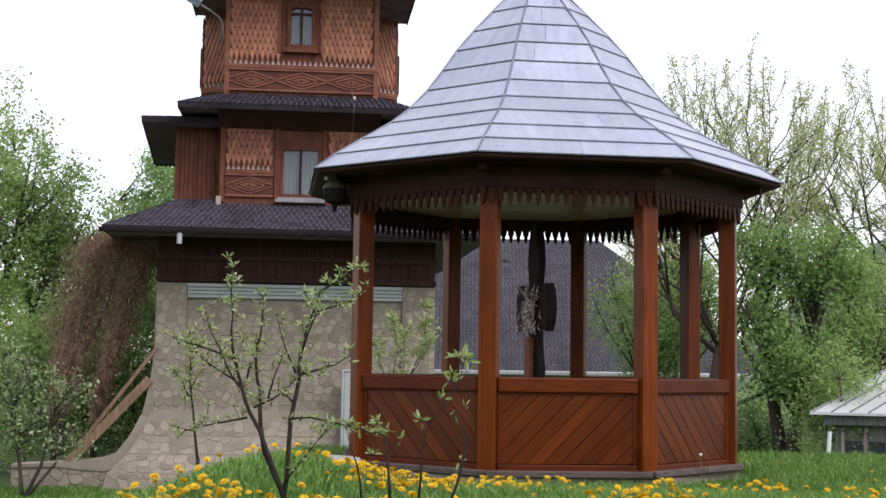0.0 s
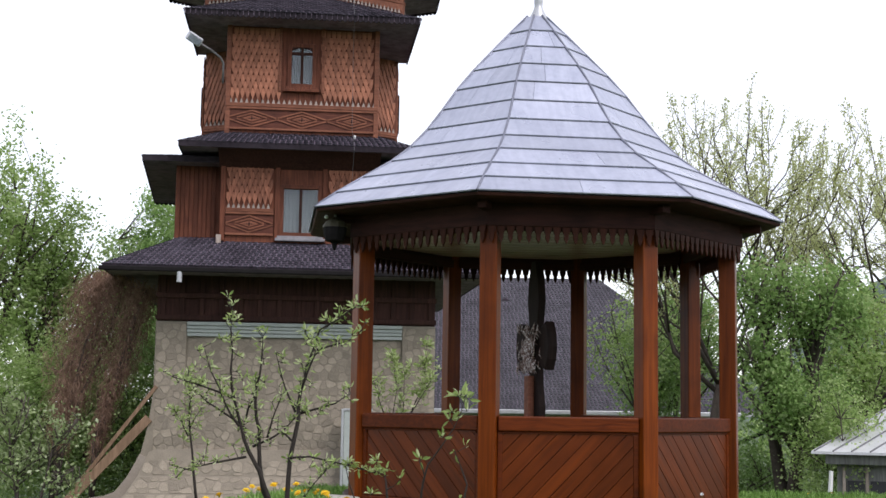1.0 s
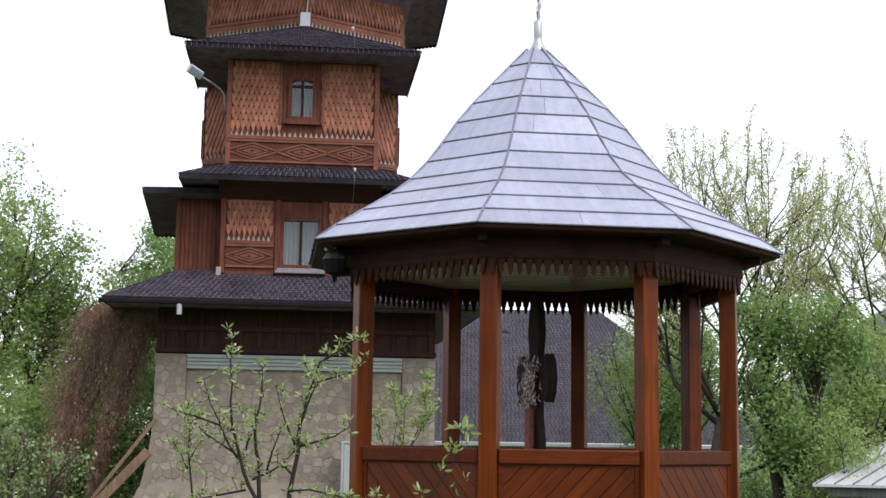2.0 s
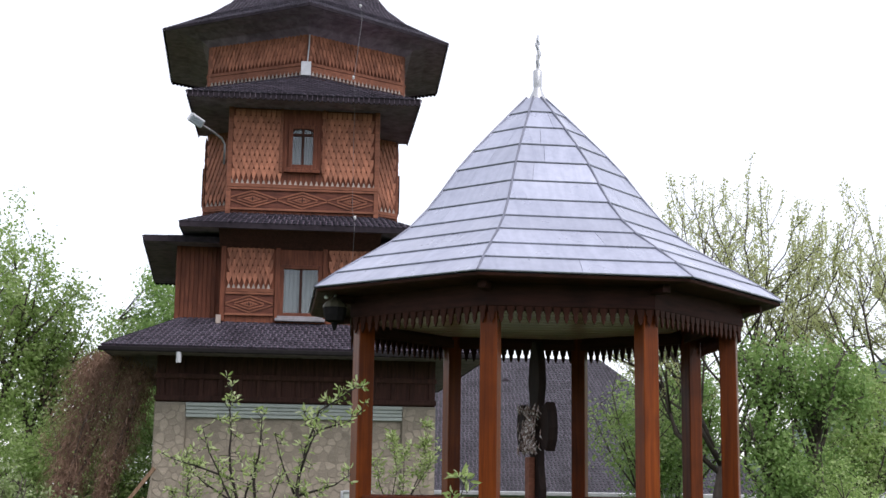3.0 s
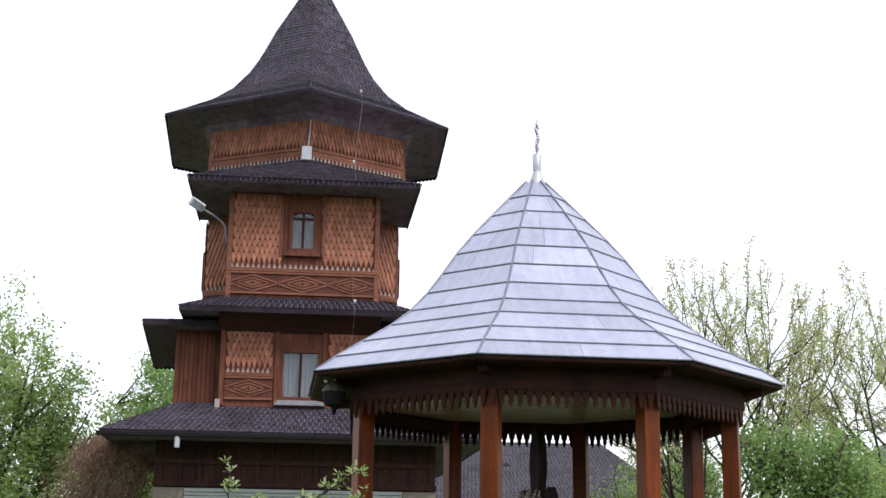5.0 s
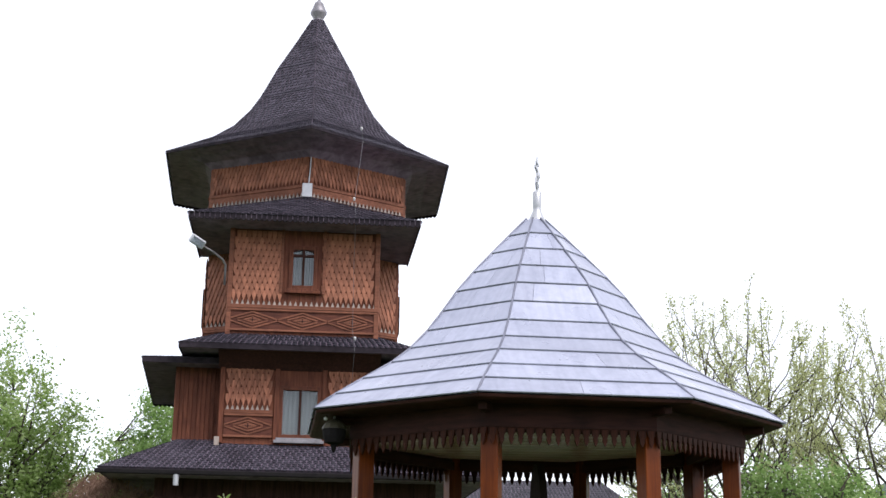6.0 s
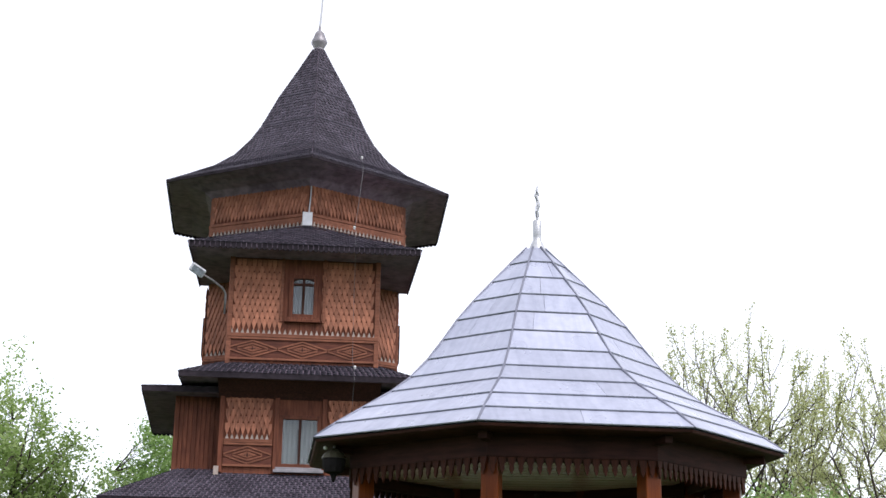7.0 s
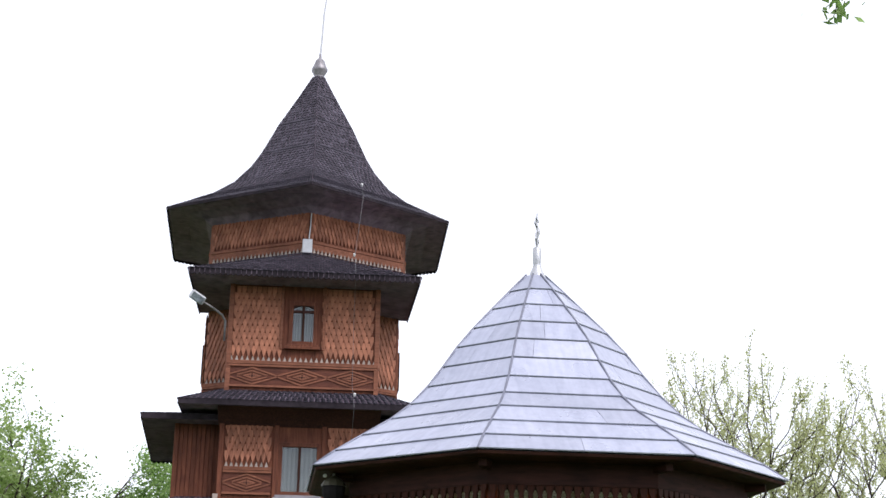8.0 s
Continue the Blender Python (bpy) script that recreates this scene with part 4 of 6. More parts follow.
# distant woods behind the garden
rw = random.Random(21)
far = Shape()
for _ in range(900):
    x = rw.choice((-1, 1)) * rw.uniform(14, 52)
    y = rw.uniform(55, 66)
    h = 4.2 + 1.4 * noise.noise((x * 0.13, 0, 5))
    leaf_cloud(rw, [Vector((x, y, rw.uniform(-1, h)))], 45, 0.6, 0.3, far)
tagged(part("far_woods", far, M_LEAF), "distant green woods beyond the garden", "woods", kind="stuff")
hill = Shape()
hill.v = [(x, 330 + y, -8 + 62 * math.exp(-((x - 150 - 0.2 * y) / 70) ** 2) * math.sin(min(1.0, y / 90) * 1.57) + 2.5 * noise.noise((x * 0.06, y * 0.06, 0))) for y in range(0, 181, 12) for x in range(-40, 361, 10)]
hill.f = [(j * 41 + i, j * 41 + i + 1, j * 41 + 41 + i + 1, j * 41 + 41 + i) for j in range(15) for i in range(40)]
tagged(part("hill", hill, M_HILL, smooth=True), "distant wooded hillside", "hill", kind="structure")


# unseen ridge added behind the camera; it cuts the low sky light
slope = Shape()
for j in range(9):
    for i in range(61):
        a, r = radians(195 + 150 * i / 60), 34 + j * 6
        x, y = r * math.cos(a), r * math.sin(a)
        z = -1 + 16 * math.sin(min(1.0, j / 6) * 1.57) * (0.8 + 0.3 * noise.noise((x * 0.05, y * 0.05, 2))) * math.sin(math.pi * min(1, max(0, i / 60))) ** 0.5 + (1.2 * noise.noise((x * 0.3, y * 0.3, 4)) if j else 0)
        slope.v.append((x, y, z))
slope.f = [(j * 61 + i, j * 61 + i + 1, j * 61 + 62 + i, j * 61 + 61 + i) for j in range(8) for i in range(60)]
tagged(part("wooded_slope", slope, M_HILL, smooth=True), "unseen slope added behind the camera to block low sky light", "hill", kind="structure")


# ---------------------------------------------------------------- grass
rg = random.Random(11)
s = Shape()
for i in range(168000):
    if i < 112000:
        y = 4.6 + 16 * rg.random() ** 1.5
        x = (rg.random() * 2 - 1) * y * 0.36
    elif i < 150000:
        x, y = rg.uniform(-9, 12), rg.uniform(-3, 24)
    else:
        x, y = rg.uniform(-9, -3.2), rg.uniform(22, 26.9)
    if (x - GX) ** 2 + (y - GY) ** 2 < 2.45 ** 2:
        continue
    z = lie(x, y)
    h = rg.uniform(0.03, 0.075) * (1.0 + min(0.7, max(0.0, (y - 8) * 0.09))) * (1 + 0.6 * max(0, noise.noise((x * 1.2, y * 1.2, 3))))
    a = rg.random() * 6.283
    w, bx, by = rg.uniform(0.003, 0.006) * (1 + y / 14), math.cos(a), math.sin(a)
    lx, ly = rg.gauss(0, 0.4) * h, rg.gauss(0, 0.4) * h
    k = len(s.v)
    s.v.extend([(x - bx * w, y - by * w, z - 0.01), (x + bx * w, y + by * w, z - 0.01), (x + lx * 0.4 + bx * w * 0.8, y + ly * 0.4 + by * w * 0.8, z + h * 0.6), (x + lx * 0.4 - bx * w * 0.8, y + ly * 0.4 - by * w * 0.8, z + h * 0.6), (x + lx, y + ly, z + h)])
    s.f.extend([(k, k + 1, k + 2, k + 3), (k + 3, k + 2, k + 4)])
tagged(part("grass", s, M_GRASS), "fresh green meadow grass", "grass", kind="stuff")
weeds = Shape()
for i in range(5200):
    y = 4.9 + 12 * rg.random() ** 1.6
    x = (rg.random() * 2 - 1) * y * 0.36
    if (x - GX) ** 2 + (y - GY) ** 2 < 2.5 ** 2 or noise.noise((x * 1.5, y * 1.1, 7)) < -0.12:
        continue
    z = lie(x, y) + 0.005
    for k in range(rg.randint(4, 8)):
        a, ln, up = rg.random() * 6.283, rg.uniform(0.03, 0.085), rg.uniform(0.25, 1.1)
        d = Vector((math.cos(a), math.sin(a), up)).normalized()
        sd = Vector((-math.sin(a), math.cos(a), rg.gauss(0, 0.2))).normalized() * ln * rg.uniform(0.13, 0.24)
        p = Vector((x, y, z))
        weeds.add([p, p + d * ln * 0.55 + sd, p + d * ln + Vector((0, 0, -0.012)), p + d * ln * 0.55 - sd, p + d * ln * 0.55 + Vector((0, 0, -0.004))], [(0, 1, 4), (1, 2, 4), (2, 3, 4), (3, 0, 4)])
tagged(part("meadow_weeds", weeds, M_WEED), "broad-leaved green weeds among the grass", "weeds", kind="stuff")

# ---------------------------------------------------------------- tower: walls in detail
def scale_poly(w, h):
    return [(0, -h), (w * 0.5, -h * 0.06), (w * 0.5, h * 0.6), (-w * 0.5, h * 0.6), (-w * 0.5, -h * 0.06)]


SW, SH = 0.106, 0.142
one_scale = Shape().slab(scale_poly(SW * 0.89, SH * 1.10), 0.0, 0.016, 0.005, pose(0, 0, 0, -5)).mesh("shingle", M_SHINGLE)
one_tip = Shape().slab([(-0.036, 0), (0.036, 0), (0, 0.105)], 0.0, 0.012, 0.004, Matrix()).mesh("pale_tip", M_TIP)


def scale_spots(x0, x1, z0, z1, holes=()):
    r, z = 0, z0 + SH
    while z < z1:
        x = x0 + SW * (0.5 if r % 2 == 0 else 1.0)
        while x < x1 - SW * 0.4:
            if not any(a - SW * 0.4 < x < b_ + SW * 0.4 and c - SH < z < d + SH for a, b_, c, d in holes):
                yield x, z, r
            x += SW
        z += SH
        r += 1


def joined_scales(parent, f, x0, x1, z0, z1, holes=(), tall=1.0):
    s = Shape()
    rs = random.Random(int((x0 + z0) * 100) + 7)
    for x, z, r in scale_spots(x0, x1, z0, z1, holes):
        s.slab(scale_poly(SW * 0.89, SH * 1.10 * tall), 0.002, 0.014 + rs.uniform(0, 0.008), 0.005, f @ pose(x, -0.008, z, -5))
    return part("wall_shingles", s, M_SHINGLE_J, parent, "pointed red-brown wall shingles", kind="stuff")


def strip(s, a, b_, w, d0, d1, f):
    """A raised batten from a to b in a wall's plane."""
    dx, dz = b_[0] - a[0], b_[1] - a[1]
    ln = math.hypot(dx, dz)
    nx, nz = -dz / ln * w / 2, dx / ln * w / 2
    return s.slab([(a[0] + nx, a[1] + nz), (a[0] - nx, a[1] - nz), (b_[0] - nx, b_[1] - nz), (b_[0] + nx, b_[1] + nz)][::1], d0, d1, 0.004, f)


def carved(parent, f, x0, x1, z0, z1, count):
    """A carved board: rhombs between wavy double lines, a rosette in each."""
    board = part("carved_board", Shape().box(x0, x1, -0.02, 0.0, z0, z1, f), M_CARVE, parent, "dark carved board")
    for z in (z0, z1 - 0.045):
        part("moulding", Shape().box(x0, x1, -0.055, -0.021, z, z + 0.045, f), M_CARVE_LIGHT, board, bevel=0.006)
    w, zc, h = (x1 - x0) / count, (z0 + z1) / 2, (z1 - z0) * 0.36
    for i in range(count):
        c = x0 + w * (i + 0.5)
        for k in (1.0, 0.62):
            for sx in (-1, 1):
                for sz in (-1, 1):
                    part("relief_batten", strip(Shape(), (c, zc + sz * h * k), (c + sx * w * 0.49 * k, zc + sz * h * 0.08), 0.03, 0.021, 0.04, f), M_CARVE_LIGHT, board)
        ros = Shape().slab([(c - w * 0.2, zc), (c, zc - h * 0.4), (c + w * 0.2, zc), (c, zc + h * 0.4)], 0.021, 0.034, 0.006, f)
        part("lozenge", ros, M_CARVE_LIGHT, board)
        for dx, dz, q in ((0, 0, 0.028), (-0.05, 0, 0.016), (0.05, 0, 0.016), (0, 0.04, 0.016), (0, -0.035, 0.012), (-0.1, 0, 0.01), (0.1, 0, 0.01)):
            part("rosette", Shape().slab([(c + dx - q, zc + dz), (c + dx, zc + dz - q), (c + dx + q, zc + dz), (c + dx, zc + dz + q)], 0.035, 0.042, 0.003, f), M_TOWER_DARK, board)
    return board


f3 = face(0, -3.683)
part("shingle_skin", Shape().box(-1.5, 1.58, -0.004, 0.0, 7.62, 7.70, f3), M_CARVE, bay3)
hole3 = (-0.36, 0.40, 7.96, 9.2)
shingled = [(x, z, r) for x, z, r in scale_spots(-1.46, 1.54, 7.78, 9.28, (hole3,))]
for x, z, r in shingled:
    piece("shingle", one_scale, f3 @ pose(x, -0.010, z), bay3)
for i in range(28):
    piece("pale_tip", one_tip, f3 @ pose(-1.43 + i * 0.1095, -0.022, 7.70), bay3)
part("moulding", Shape().box(-1.52, 1.60, -0.06, -0.005, 7.62, 7.70, f3), M_CARVE_LIGHT, bay3, bevel=0.008)
carved(tower, f3, -1.5, 1.58, 7.14, 7.615, 3)
for u in (-1.54, 1.52):
    part("corner_board", Shape().box(u, u + 0.1, -0.05, -0.0045, 6.98, 9.38, f3), M_CARVE_LIGHT, bay3, bevel=0.01)
for u in (-0.46, 0.42):
    part("window_stile", Shape().box(u, u + 0.055, -0.06, -0.0045, 7.96, 9.36, f3), M_CARVE_LIGHT, bay3, bevel=0.008)


def window(parent, f, x0, x1, z0, z1, arched, cloth):
    fr_ = Shape()
    for a, b_, c, d in ((x0 - 0.06, x0 + 0.02, z0 - 0.05, z1 + 0.06), (x1 - 0.02, x1 + 0.06, z0 - 0.05, z1 + 0.06), (x0 + 0.02, x1 - 0.02, z0 - 0.05, z0 + 0.02), (x0 + 0.02, x1 - 0.02, z1 - 0.02, z1 + 0.06)):
        fr_.box(a, b_, -0.055, 0.05, c, d, f)
    win = part("window", fr_, M_TOWER_WOOD, parent, "small arched wooden window" if arched else "tall double casement window", bevel=0.006)
    xm, top = (x0 + x1) / 2, z1 - 0.17 if arched else z1 - 0.02
    part("mullion", Shape().box(xm - 0.028, xm + 0.028, -0.03, 0.03, z0 + 0.02, z1 - 0.02, f), M_TOWER_DARK, win, bevel=0.005)
    if arched:
        part("transom", Shape().box(x0 + 0.02, x1 - 0.02, -0.034, 0.034, top, top + 0.05, f), M_TOWER_DARK, win, bevel=0.005)
        arch = Shape()
        for sx in (-1, 1):
            poly = [(xm + sx * (x1 - x0) / 2, z1)] + [(xm + sx * (x1 - x0) / 2 * math.cos(q), top + 0.05 + (z1 - top - 0.07) * math.sin(q)) for q in (0.0, 0.4, 0.8, 1.2, 1.57)] + [(xm, z1)]
            arch.slab(poly if sx < 0 else poly[::-1], -0.03, 0.036, 0.003, f)
        part("arch_board", arch, M_TOWER_DARK, win)
    for a, b_ in ((x0 + 0.021, xm - 0.029), (xm + 0.029, x1 - 0.021)):
        pane = part("pane", Shape().box(a, b_, -0.004, 0.004, z0 + 0.021, top - 0.001, f), M_GLASS, win, "glass pane")
        pane.visible_shadow = False
    if arched:
        up = part("pane", Shape().box(x0 + 0.021, x1 - 0.021, -0.003, 0.003, top + 0.051, z1 - 0.021, f), M_GLASS, win, "arched glass pane")
        up.visible_shadow = False
    folds = Shape()
    n = 28
    row = [(x0 + (x1 - x0) * i / n, 0.05 + 0.012 * math.sin(i * 1.9)) for i in range(n + 1)]
    folds.loft([[f @ Vector((x, y, z)) for x, y in row] for z in (z0 + 0.0, z1)], False, False)
    part("curtain", folds, cloth, win, "pale net curtain", smooth=True)
    part("sill", Shape().box(x0 - 0.14, x1 + 0.14, -0.12, -0.004, z0 - 0.16, z0 - 0.10, f).box(x0 - 0.1, x1 + 0.1, -0.08, -0.004, z0 - 0.099, z0 - 0.051, f), M_TOWER_WOOD if arched else M_KNOB, win, bevel=0.008)
    return win


window(tower, f3, -0.22, 0.245, 8.12, 8.93, True, M_CURTAIN)

f2 = face(0, -3.883)
window(tower, f2, -0.30, 0.43, 4.98, 5.92, False, M_CURTAIN)
for x0, x1 in ((-1.45, -0.48), (0.62, 1.52)):
    joined_scales(bay2, f2, x0, x1, 5.56, 6.55)
    for i in range(int((x1 - x0) / 0.1)):
        piece("pale_tip", one_tip, f2 @ pose(x0 + 0.06 + i * 0.1, -0.012, 5.48), bay2)
    part("moulding", Shape().box(x0, x1, -0.05, -0.004, 5.40, 5.475, f2), M_CARVE_LIGHT, bay2, bevel=0.008)
    carved(tower, f2, x0, x1, 4.92, 5.395, 1)
for u in (-1.56, -0.46, 0.50, 1.52):
    part("corner_board", Shape().box(u, u + 0.1, -0.055, -0.004, 4.8, 6.6, f2), M_TOWER_WOOD, bay2, bevel=0.01)
part("flashing", Shape().box(-1.62, -1.52, -0.075, -0.057, 4.72, 4.92, f2), M_TIP, bay2)
body_f = face(0, -3.402)
body2 = [o for o in tower.children if o.name.startswith("storey_wall")][0]
# darker boards instead of shingles, to render the wing roof's shade on this wall
for x0, x1 in ((-2.48, -1.6), (1.66, 2.58)):
    for i in range(8):
        xa = x0 + 0.08 + i * (x1 - x0 - 0.16) / 8
        part("wall_board", Shape().box(xa + 0.004, xa + (x1 - x0 - 0.16) / 8 - 0.004, -0.022 - 0.006 * (i % 2), -0.003, 4.72, 6.48, body_f), M_TOWER_WOOD, body2, bevel=0.005)
    part("corner_board", Shape().box(x0 - 0.02 if x0 < 0 else x1 - 0.08, x0 + 0.08 if x0 < 0 else x1 + 0.02, -0.045, -0.004, 4.7, 6.5, body_f), M_TOWER_WOOD, body2, bevel=0.01)


def hex_face(r, k):
    az, ap = 300 + 60 * k, r * math.cos(radians(30))
    return face(ap * math.cos(radians(az)), ap * math.sin(radians(az)), az)


body3 = [o for o in tower.children if o.name.startswith("upper_body")][0]
for k in (5, 0):
    f = hex_face(2.503, k)
    x0, x1 = (-1.22, -0.2) if k == 5 else (0.2, 1.22)
    joined_scales(body3, f, x0, x1, 7.70, 9.5)
    part("moulding", Shape().box(x0, x1, -0.05, -0.004, 7.58, 7.66, f), M_CARVE_LIGHT, body3, bevel=0.008)
    carved(tower, f, x0, x1, 7.12, 7.575, 1)
    for i in range(9):
        piece("pale_tip", one_tip, f @ pose(x0 + 0.08 + i * 0.11, -0.014, 7.66), body3)
for k in (4, 1):
    f = hex_face(2.503, k)
    joined_scales(body3, f, -1.2, 1.2, 7.2, 9.3, ((-0.5, 0.5, 7.8, 8.9),))
    box_w = part("side_window", Shape().box(-0.42, 0.42, -0.12, -0.004, 7.85, 8.75, f), M_TOWER_DARK, tower, "dark projecting window frame", bevel=0.01)
    part("pane", Shape().box(-0.33, 0.33, -0.128, -0.122, 7.95, 8.66, f), M_GLASS, box_w)

# belfry skin
bel = [o for o in tower.children if o.name.startswith("belfry")][0]
for k in (5, 0, 4, 1):
    f = TW @ pose(0.045, 0, 0) @ TW.inverted() @ hex_face(2.563, k)
    s = Shape()
    rs = random.Random(k)
    for i in range(26):
        for r in range(5):
            x = -1.20 + i * 0.096 + (0.048 if r % 2 else 0)
            if x < 1.22:
                s.slab(scale_poly(0.09, 0.15), 0.002, 0.014 + rs.uniform(0, 0.01), 0.004, f @ pose(x, -0.008, 10.88 + r * 0.14, -5))
    part("wall_shingles", s, M_SHINGLE_J, bel, "narrow pointed wall shingles", kind="stuff")
    part("moulding", Shape().box(-1.24, 1.24, -0.06, -0.004, 10.66, 10.73, f).box(-1.24, 1.24, -0.045, -0.004, 10.50, 10.655, f), M_CARVE_LIGHT, bel, bevel=0.006)
    for i in range(24):
        piece("pale_tip", one_tip, f @ pose(-1.16 + i * 0.1, -0.047, 10.44), bel)
    for u in (-1.28, 1.18):
        part("corner_board", Shape().box(u, u + 0.1, -0.03, -0.004, 10.42, 11.5, f), M_CARVE_LIGHT, bel, bevel=0.008)
part("flashing_box", Shape().box(-0.09, 0.13, -2.70, -2.5, 10.40, 10.72, TW), M_STEEL, tower, "pale metal flashing", bevel=0.01)
part("conduit", Shape().tube([TW @ Vector(p) for p in ((0.05, -2.64, 10.74), (0.07, -2.66, 11.05), (0.08, -2.64, 11.35))], [0.014] * 3, 6), M_STEEL, tower)

# scalloped edges under the eaves
def edging(parent, a, b_, z, step=0.105):
    a, b_ = TW @ Vector((*a, z)), TW @ Vector((*b_, z))
    n = max(1, round((b_ - a).length / step))
    d = (b_ - a) / n
    s = Shape()
    for i in range(n):
        p = a + d * (i + 0.5)
        m = Matrix.Translation(p) @ Matrix.Rotation(math.atan2(d.y, d.x), 4, "Z")
        s.slab([(-d.length * 0.48, 0), (-d.length * 0.3, -0.022), (0, -0.036), (d.length * 0.3, -0.022), (d.length * 0.48, 0), (d.length * 0.48, 0.12), (-d.length * 0.48, 0.12)], -0.011, 0.011, 0.003, m)
    return part("scalloped_edging", s, M_EDGE, parent, "scalloped eave board")


for k in (2, 3):
    edging(spire, EAVE[k], EAVE[(k + 1) % 6], 11.57)
for a, b_ in (((-2.35, -4.49), (2.39, -4.49)), ((2.39, -4.49), (2.39, -1.15)), ((-2.35, -1.15), (-2.35, -4.49))):
    edging(roof3, a, b_, 9.32)
for a, b_ in (((3.49, 2.19), (-3.49, 1.99)),):
    edging(roof2b, a, b_, 6.37)

# floodlight on an arm, lightning wire
lamp = thing("floodlight", tuple(TW @ Vector((-1.66, -3.8, 8.1))), "weathered grey floodlight on a bent pipe arm", "floodlight")
part("arm", Shape().tube([TW @ Vector(p) for p in ((-1.60, -3.76, 8.08), (-1.60, -3.78, 8.5), (-1.66, -3.86, 8.6), (-1.85, -4.05, 8.7), (-2.05, -4.2, 8.78))], [0.024] * 5, 8), M_KNOB, lamp, smooth=True)
lm = TW @ pose(-2.17, -4.3, 8.82, 20, 28, 20)
head = part("head", Shape().box(-0.17, 0.15, -0.14, 0.14, -0.07, 0.12, lm), M_STEEL, lamp, "dented pale housing", bevel=0.03)
part("lens", Shape().box(-0.14, 0.12, -0.155, -0.143, -0.05, 0.09, lm), M_GLASS, head)
wire = thing("lightning_wire", tuple(TW @ Vector((1.15, -3.4, 11.9))), "thin lightning conductor wire down the tower", "cable")
part("wire", Shape().tube([TW @ Vector(p) for p in ((0.92, -2.1, 12.5), (1.04, -2.5, 12.15), (1.17, -2.95, 11.95), (1.2, -3.2, 11.6), (1.12, -3.7, 10.8), (1.03, -4.1, 9.95), (1.05, -4.52, 9.45), (1.06, -4.0, 8.6), (1.08, -3.80, 7.2), (1.1, -4.4, 6.85), (1.1, -4.75, 6.6), (1.08, -4.2, 5.9), (1.05, -3.98, 4.95))], [0.0035] * 13, 6), M_WIRE, wire)
for p in ((1.17, -2.9, 11.98), (1.02, -4.05, 9.98), (1.12, -4.25, 6.95)):
    c = TW @ Vector(p)
    part("insulator", Shape().lathe([(0.0, c.z - 0.04), (0.022, c.z - 0.03), (0.022, c.z), (0.032, c.z + 0.012), (0.022, c.z + 0.03), (0.0, c.z + 0.04)], (c.x, c.y), 10), M_WHITE, wire, "white porcelain insulator", smooth=True)

# lantern under the pavilion's eave corner
lx_, ly_ = GX - 2.19, GY - 1.17
lantern = thing("eave_lantern", (lx_, ly_, 3.17), "dark metal lantern with an olive cap under the eaves", "lantern")
housing = part("housing", Shape().lathe([(0.05, 3.245), (0.10, 3.26), (0.12, 3.33), (0.125, 3.40), (0.115, 3.412)], (lx_, ly_), 10), M_BLACK, lantern, bevel=0.006)
part("cap", Shape().lathe([(0.135, 3.405), (0.13, 3.42), (0.10, 3.465), (0.05, 3.50), (0.02, 3.515)], (lx_, ly_), 10), M_OLIVE, lantern, "dull olive metal cap")
part("drop", Shape().lathe([(0.008, 3.16), (0.022, 3.19), (0.03, 3.225), (0.045, 3.246)], (lx_, ly_), 10), M_BLACK, lantern, smooth=True)
part("hanger", Shape().tube([(lx_, ly_, 3.50), (lx_, ly_, 3.56)], [0.016, 0.016], 8), M_KNOB, lantern)
# white bead added to paint the glint beside the cap
part("lamp_cover", Shape().lathe([(0.008, 3.49), (0.022, 3.50), (0.02, 3.52), (0.006, 3.53)], (lx_ - 0.09, ly_ - 0.05), 10), M_WHITE, lantern, "small white bead in place of a glint", smooth=True)

# pale stone slab beside the pavilion's foot
sl = pose(-1.0, 14.0, lie(-1.0, 14.0), 0, 4, 14)
slab_ = thing("stone_slab", (-1.0, 14.0, lie(-1.0, 14.0)), "pale rough stone step beside the pavilion", "stone")
part("block", Shape().prism([(-0.16, -0.22), (0.13, -0.26), (0.2, 0.05), (0.12, 0.24), (-0.14, 0.2)], -0.1, 0.62 - lie(-1.0, 14.0), sl), M_FLOOR, slab_, bevel=0.03)

# ---------------------------------------------------------------- carved cross in the pavilion
cross = thing("carved_cross", (GX, GY, GZ), "near-black carved wooden cross with silvery relief", "cross")
cm = pose(GX + 0.03, GY, 0, 0, 0, -68)
stem = Shape().loft([[cm @ Vector((x * q, y, z)) for x, y in ((-1, -0.045), (1, -0.045), (1, 0.045), (-1, 0.045))]
                     for q, z in ((0.15, GZ + 0.01), (0.14, 0.9), (0.10, 1.1), (0.15, 1.35), (0.16, 1.55), (0.11, 1.8), (0.10, 2.0), (0.11, 2.5), (0.15, 2.75), (0.12, 3.0), (0.05, 3.2))])
part("upright", stem, M_CROSS, cross, bevel=0.01)
arms = Shape()
for sgn in (-1, 1):
    prof = [(0.10, 2.05), (0.26, 1.99), (0.34, 1.96), (0.40, 2.08), (0.42, 2.22), (0.40, 2.38), (0.34, 2.5), (0.26, 2.46), (0.10, 2.40)]
    prof = [(sgn * x, z) for x, z in prof]
    arms.slab(prof if sgn > 0 else prof[::-1], -0.05, 0.06, 0.012, cm)
part("crossbar", arms, M_CROSS, cross)
rel = Shape()
rc = random.Random(9)
